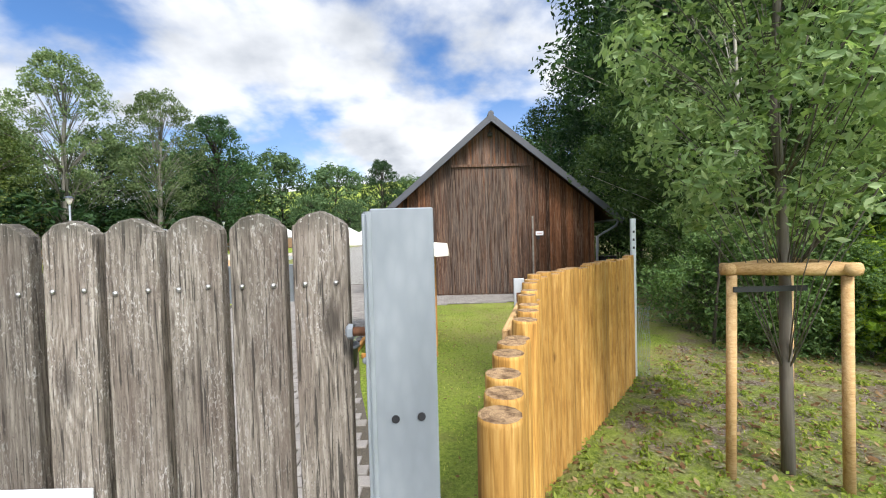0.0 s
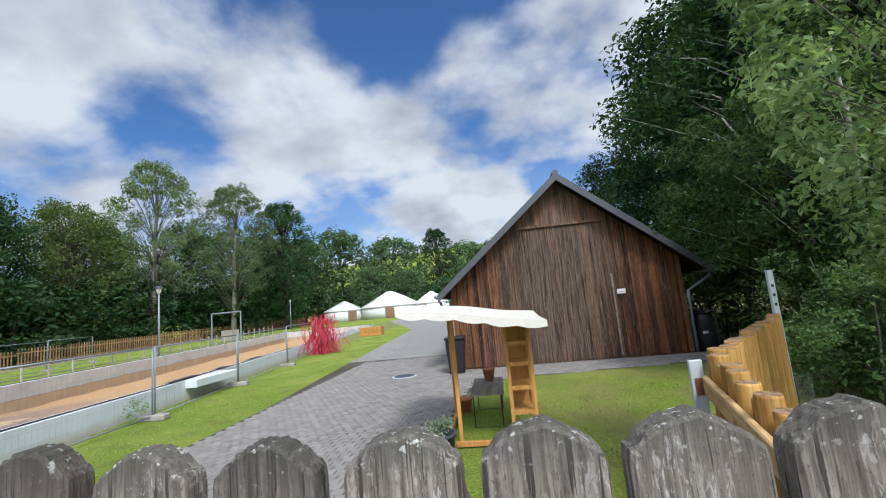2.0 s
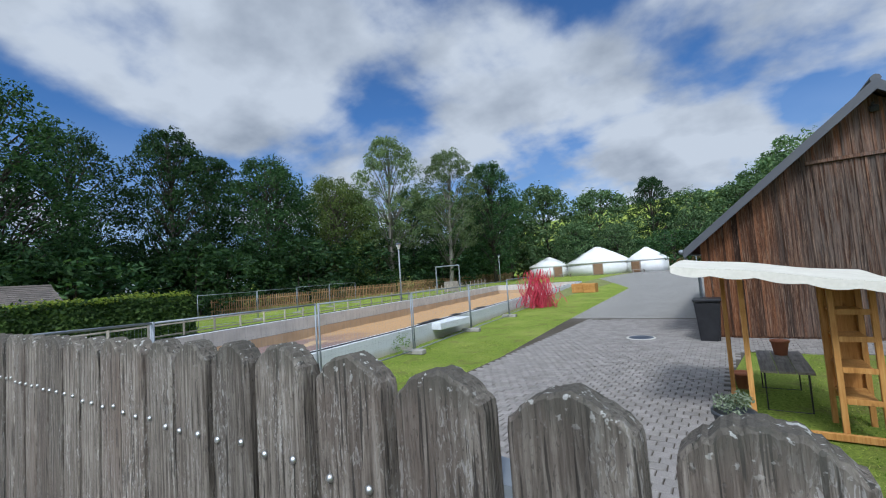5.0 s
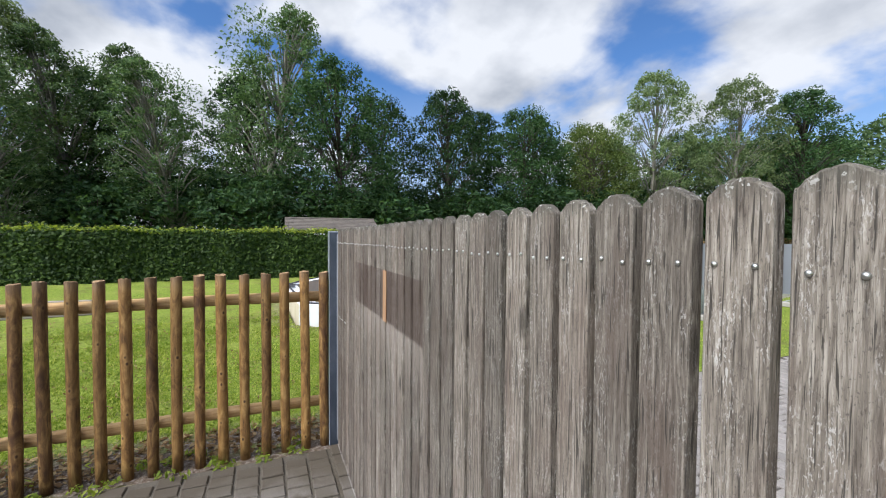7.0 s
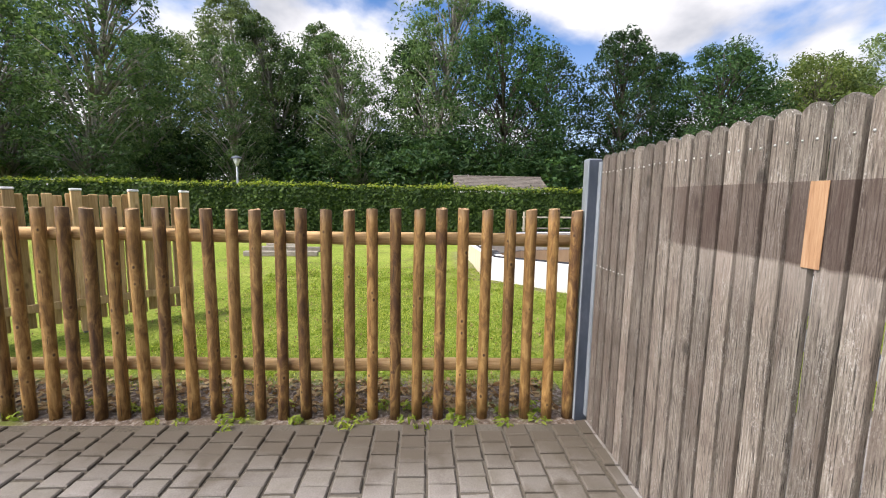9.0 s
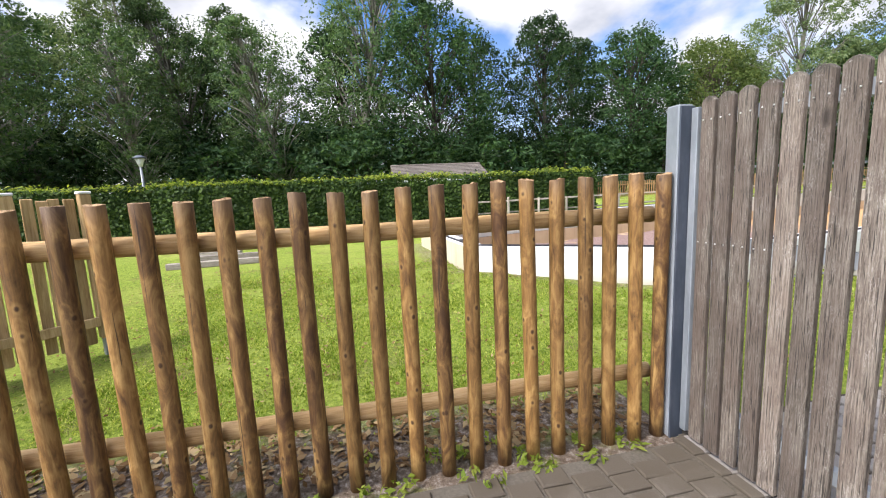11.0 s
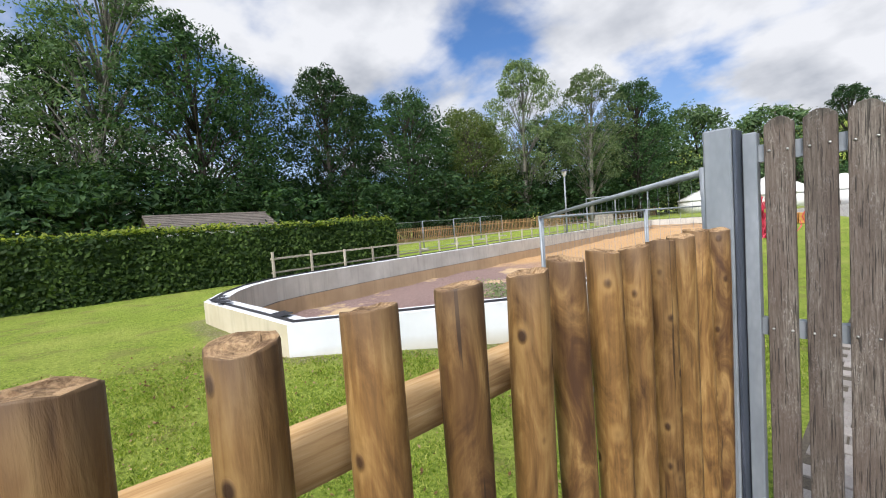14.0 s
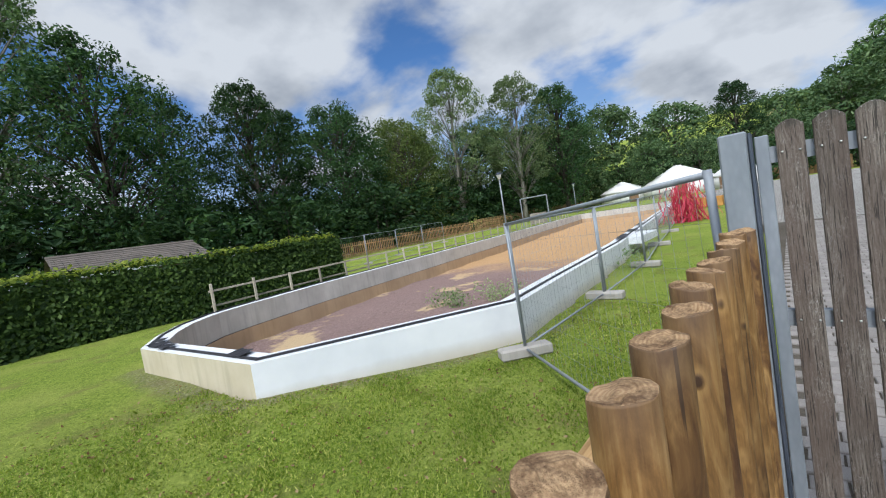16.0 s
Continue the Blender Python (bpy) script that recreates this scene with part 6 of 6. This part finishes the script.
# ---- paving ----
def paved_areas():
    """Base sheet under the stones, then the stones."""
    base_pts = [(0.12, -14.0), (7.0, -14.0), (7.0, -1.2), (5.9, 0.2), (4.75, 4.4), (4.4, 6.0), (4.35, 8.2), (4.6, 10.4), (10.6, 10.9), (11.6, 12.1), (3.9, 12.2), (3.9, 24.0), (8, 40), (8, 64), (-6.5, 66), (-8.2, 50),
                (-3.2, 36.5), (-1.6, 32.0), (-0.75, 15.0), (-0.15, 8.7), (-0.1, 4.2), (0.0, 0.05), (0.12, -0.05)]
    bm = bmesh.new()
    f = bm.faces.new([bm.verts.new((x, y, 0)) for x, y in base_pts])
    bmesh.ops.triangulate(bm, faces=[f])
    bmesh.ops.subdivide_edges(bm, edges=bm.edges[:], cuts=3, use_grid_fill=True)
    for v in bm.verts:
        v.co.z = float(ground_z(v.co.x, v.co.y)) + 0.012
    ob = part("paving", bm, M_JOINT)
    tagged(ob, "grey concrete block paving of the drive and forecourt", "paving", kind="structure")
    return ob, base_pts


def joint_mat():
    k = Nodes("joint sand", 0.95, 0, 0.1)
    v = k.coord()
    br = k.n("ShaderNodeTexBrick")
    br.offset = 0.5
    br.inputs["Scale"].default_value = 1.0
    br.inputs["Color1"].default_value = (0.25, 0.24, 0.225, 1)
    br.inputs["Color2"].default_value = (0.3, 0.29, 0.27, 1)
    br.inputs["Mortar"].default_value = (0.07, 0.065, 0.05, 1)
    br.inputs["Mortar Size"].default_value = 0.008
    br.inputs["Brick Width"].default_value = 0.17
    br.inputs["Row Height"].default_value = 0.142
    k.link(v, br.inputs["Vector"])
    sp = k.n("ShaderNodeSeparateXYZ")
    k.link(v, sp.inputs[0])
    sand = k.ramp(k.noise(v, 60, 5, 0.7), [(0.3, (0.04, 0.034, 0.026)), (0.7, (0.1, 0.085, 0.065))])
    far = k.math("GREATER_THAN", sp.outputs[1], 16.0)
    big = k.noise(v, 0.4, 5)
    col = k.mix(far, sand, br.outputs["Color"])
    col = k.mix(k.rng(big, 0.4, 0.7, 0, 0.3), col, (0.16, 0.15, 0.135))
    return k.done(col)


M_JOINT = joint_mat()
PAVING, PAVED = paved_areas()


def lay_pavers():
    top = 0.028
    rnd = random.Random(12)
    V, F, count = [], [], 0
    # drive beyond the gate, then the worn forecourt, whose stones are turned
    for pw, pl, gap, y0, y1, worn in ((0.17, 0.142, 0.013, 0.0, 15.9, 0.006), (0.137, 0.175, 0.017, -5.2, -0.05, 0.008)):
        bm = bmesh.new()
        bmesh.ops.create_cube(bm, size=1.0)
        bmesh.ops.transform(bm, matrix=Matrix.Translation((0, 0, -0.02)) @ Matrix.Diagonal((pw - gap, pl - gap, 0.04, 1)), verts=bm.verts)
        bmesh.ops.bevel(bm, geom=[e for e in bm.edges if all(v.co.z > -0.01 for v in e.verts)], offset=worn, segments=1, affect="EDGES")
        me = data_of(bm, "paver", M_PAVER)
        tv = np.array([v.co[:] for v in me.vertices])
        tf = [list(p.vertices) for p in me.polygons]
        singles = 0
        for row in range(int(y0 / pl), int(y1 / pl) + 1):
            y = row * pl
            if not y0 <= y <= y1:
                continue
            for c in range(0, int(12 / pw)):
                x = c * pw + (0.5 * pw if row % 2 else 0.0) + (rnd.uniform(-0.008, 0.008) if y0 < 0 else 0)
                if not inside(PAVED, np.array([x - pw / 2, x + pw / 2]), np.array([y, y])).all():
                    continue
                z = top + rnd.uniform(-0.004, 0.004)
                m = pose(x, y, z, rnd.uniform(-1.1, 1.1), rnd.uniform(-1.1, 1.1), rnd.uniform(-1.8, 1.8))
                if y0 < 0 and 0.1 < x < 2.1 and -3.3 < y < 0 and singles < 300:
                    part("paver", me, M_PAVER, PAVING, m=m)
                    singles += 1
                else:
                    mm = np.array(m)
                    F += [[q + count for q in f] for f in tf]
                    count += len(tv)
                    V.append(tv @ mm[:3, :3].T + mm[:3, 3])
    rest = part("pavers", raw("pavers", np.concatenate(V), F, M_PAVER), M_PAVER, PAVING)
    tagged(rest, kind="stuff")


def grow_grass():
    """Blades on the lawn nearest to the walk."""
    rng = np.random.default_rng(17)
    n = 380000
    near = rng.random(n) < 0.66
    x = np.where(near, rng.uniform(-5.6, 0.0, n), rng.uniform(-6.5, 9.5, n))
    y = np.where(near, rng.uniform(-4.0, 5.0, n), rng.uniform(-5.5, 11.0, n))
    west = (x < -0.5 - 0.3 * rng.random(n)) & (y < 4) & ~inside(offset(POOL, -0.06), x, y)
    strip = (x < -0.15) & (y >= 0.2) & ~inside(offset(POOL, -0.06), x, y)
    east = (x > 5.2) & (y > 1.0) & (y < 10)
    keep = (west | strip | east) & ~inside(PAVED, x, y)
    gx, gy = np.arange(-7, 10.2, 0.1), np.arange(-6, 11.3, 0.1)
    field = np.array([[noise.noise((a * 1.7, c * 1.7, 3.0)) + 0.6 * noise.noise((a * 5.0, c * 5.0, 8.0)) for a in gx] for c in gy])
    clump = field[np.clip(((y + 6) / 0.1).astype(int), 0, len(gy) - 1), np.clip(((x + 7) / 0.1).astype(int), 0, len(gx) - 1)]
    keep &= rng.random(n) < (0.6 + 0.9 * clump) * np.clip((x + 6.4) / 2.2, 0.1, 1) * np.where(x < 0, np.clip((y + 5.2) / 1.5, 0, 1), 1)
    x, y = x[keep], y[keep]
    n = len(x)
    z = ground_z(x, y)
    a = rng.uniform(0, 6.283, n)
    h = rng.uniform(0.012, 0.038, n) * (0.9 + 0.5 * np.clip(clump[keep], 0, 1))
    w = rng.uniform(0.0035, 0.0105, n)
    lean = rng.normal(size=(n, 2)) * 0.6 * h[:, None]
    p = np.stack([x, y, z - 0.004], 1)
    dx = np.stack([np.cos(a) * w, np.sin(a) * w, np.zeros(n)], 1)
    tip = p + np.stack([lean[:, 0], lean[:, 1], h], 1)
    V = np.stack([p - dx, p + dx, tip], 1).reshape(-1, 3)
    me = raw("grass_blades", V, np.arange(len(V)).reshape(-1, 3).tolist(), M_BLADE)
    tagged(new("grass_blades", me), "short green grass blades on the lawn", "grass", kind="stuff")


def sow_weeds():
    """Small weeds and fallen leaves along the feet of the log fence."""
    rng = np.random.default_rng(23)
    c, r = [], []
    for i in range(70):
        y = -0.2 - 6.0 * rng.random()
        c.append((rng.normal() * 0.05 + (0.1 if i % 2 else -0.12), y, 0.035))
        r.append(0.03 + 0.05 * rng.random())
    for i in range(420):
        x, y = rng.uniform(6.2, 11.0), rng.uniform(0.6, 5.2)
        if (x - 6.44) * 0.805 < (y - 2.2) * 0.593 and x < 9.6:
            continue
        c.append((x, y, 0.03))
        r.append(0.04 + 0.06 * rng.random())
    V, F = leaf_cloud(c, r, 14, 0.024, rng, 0.4)
    me = raw("weeds", V, F, M_LEAF_SHOOT)
    tagged(new("weeds", me), "small green weeds on bare ground along the fences", "weeds", kind="stuff")


def far_hill():
    xs, ys = np.linspace(-400, 400, 50), np.linspace(125, 520, 24)
    X, Y = np.meshgrid(xs, ys)
    Z = 1.5 + 62 * smoothstep(125, 460, Y) * (0.75 + 0.25 * np.cos(X / 130)) - 2
    nx, ny = len(xs), len(ys)
    idx = np.arange(nx * ny).reshape(ny, nx)
    f = np.stack([idx[:-1, :-1], idx[:-1, 1:], idx[1:, 1:], idx[1:, :-1]], -1).reshape(-1, 4)
    tagged(new("backdrop", raw("backdrop", np.stack([X.ravel(), Y.ravel(), Z.ravel()], 1), f.tolist(), M_GRASS, smooth=True)), "far green hillside", "hill", kind="structure")


def leaf_litter():
    rng = np.random.default_rng(29)
    n = 5600
    x, y = rng.uniform(6.3, 11.5, n), rng.uniform(0.3, 6.0, n)
    west = np.arange(n) < 2000
    x = np.where(west, -0.08 - 0.55 * rng.random(n), x)
    y = np.where(west, -0.1 - 5.5 * rng.random(n), y)
    keep = west | ((x - 6.44) * 0.805 > (y - 2.2) * 0.593) | (x > 9.6)
    x, y, n = x[keep], y[keep], int(keep.sum())
    p = np.stack([x, y, np.full(n, 0.012)], 1)
    nr = rng.normal(size=(n, 3)) * 0.35 + np.array((0, 0, 1.0))
    nr /= np.linalg.norm(nr, axis=1)[:, None]
    a = np.cross(nr, rng.normal(size=(n, 3)))
    a /= np.linalg.norm(a, axis=1)[:, None]
    c = np.cross(nr, a)
    s = 0.03 * (0.5 + rng.random(n))[:, None]
    V = np.stack([p - a * s, p - c * s * 0.5, p + a * s, p + c * s * 0.5], 1).reshape(-1, 3)
    me = raw("fallen_leaves", V, np.arange(len(V)).reshape(-1, 4).tolist(), M_DEADLEAF)
    tagged(new("fallen_leaves", me), "brown fallen leaves on bare earth", "leaves", kind="stuff")


def lawn_herbs():
    """Clover, plantain and dry cuttings in the mown lawn."""
    rng = np.random.default_rng(53)
    n = 15000
    x, y = rng.uniform(-6.3, -0.4, n), rng.uniform(-5.5, 5.2, n)
    e = np.arange(n) < 2500
    x, y = np.where(e, rng.uniform(5.4, 9.5, n), x), np.where(e, rng.uniform(1.0, 8.5, n), y)
    keep = ~inside(offset(POOL, -0.06), x, y) & ~inside(PAVED, x, y)
    x, y = x[keep], y[keep]
    n = len(x)
    p = np.stack([x, y, ground_z(x, y) + rng.uniform(0.008, 0.035, n)], 1)
    nr = rng.normal(size=(n, 3)) * 0.4 + np.array((0, 0, 1.0))
    nr /= np.linalg.norm(nr, axis=1)[:, None]
    a = np.cross(nr, rng.normal(size=(n, 3)))
    a /= np.linalg.norm(a, axis=1)[:, None]
    c = np.cross(nr, a)
    s = 0.016 * (0.5 + rng.random(n))[:, None]
    quads = np.stack([p - a * s, p - c * s * 0.55, p + a * s, p + c * s * 0.55], 1)
    for name, pick, mat, label in (("clover", np.arange(n) % 5 < 3, M_LEAF_SHOOT, "small pale green clover and plantain leaves in the lawn"),
                                   ("dry_grass", np.arange(n) % 5 >= 3, M_DEADLEAF, "dry brown grass cuttings on the lawn")):
        V = quads[pick].reshape(-1, 3)
        tagged(new(name, raw(name, V, np.arange(len(V)).reshape(-1, 4).tolist(), mat)), label, "grass", kind="stuff")


far_hill()
lawn_herbs()
leaf_litter()
grow_grass()
sow_weeds()
lay_pavers()
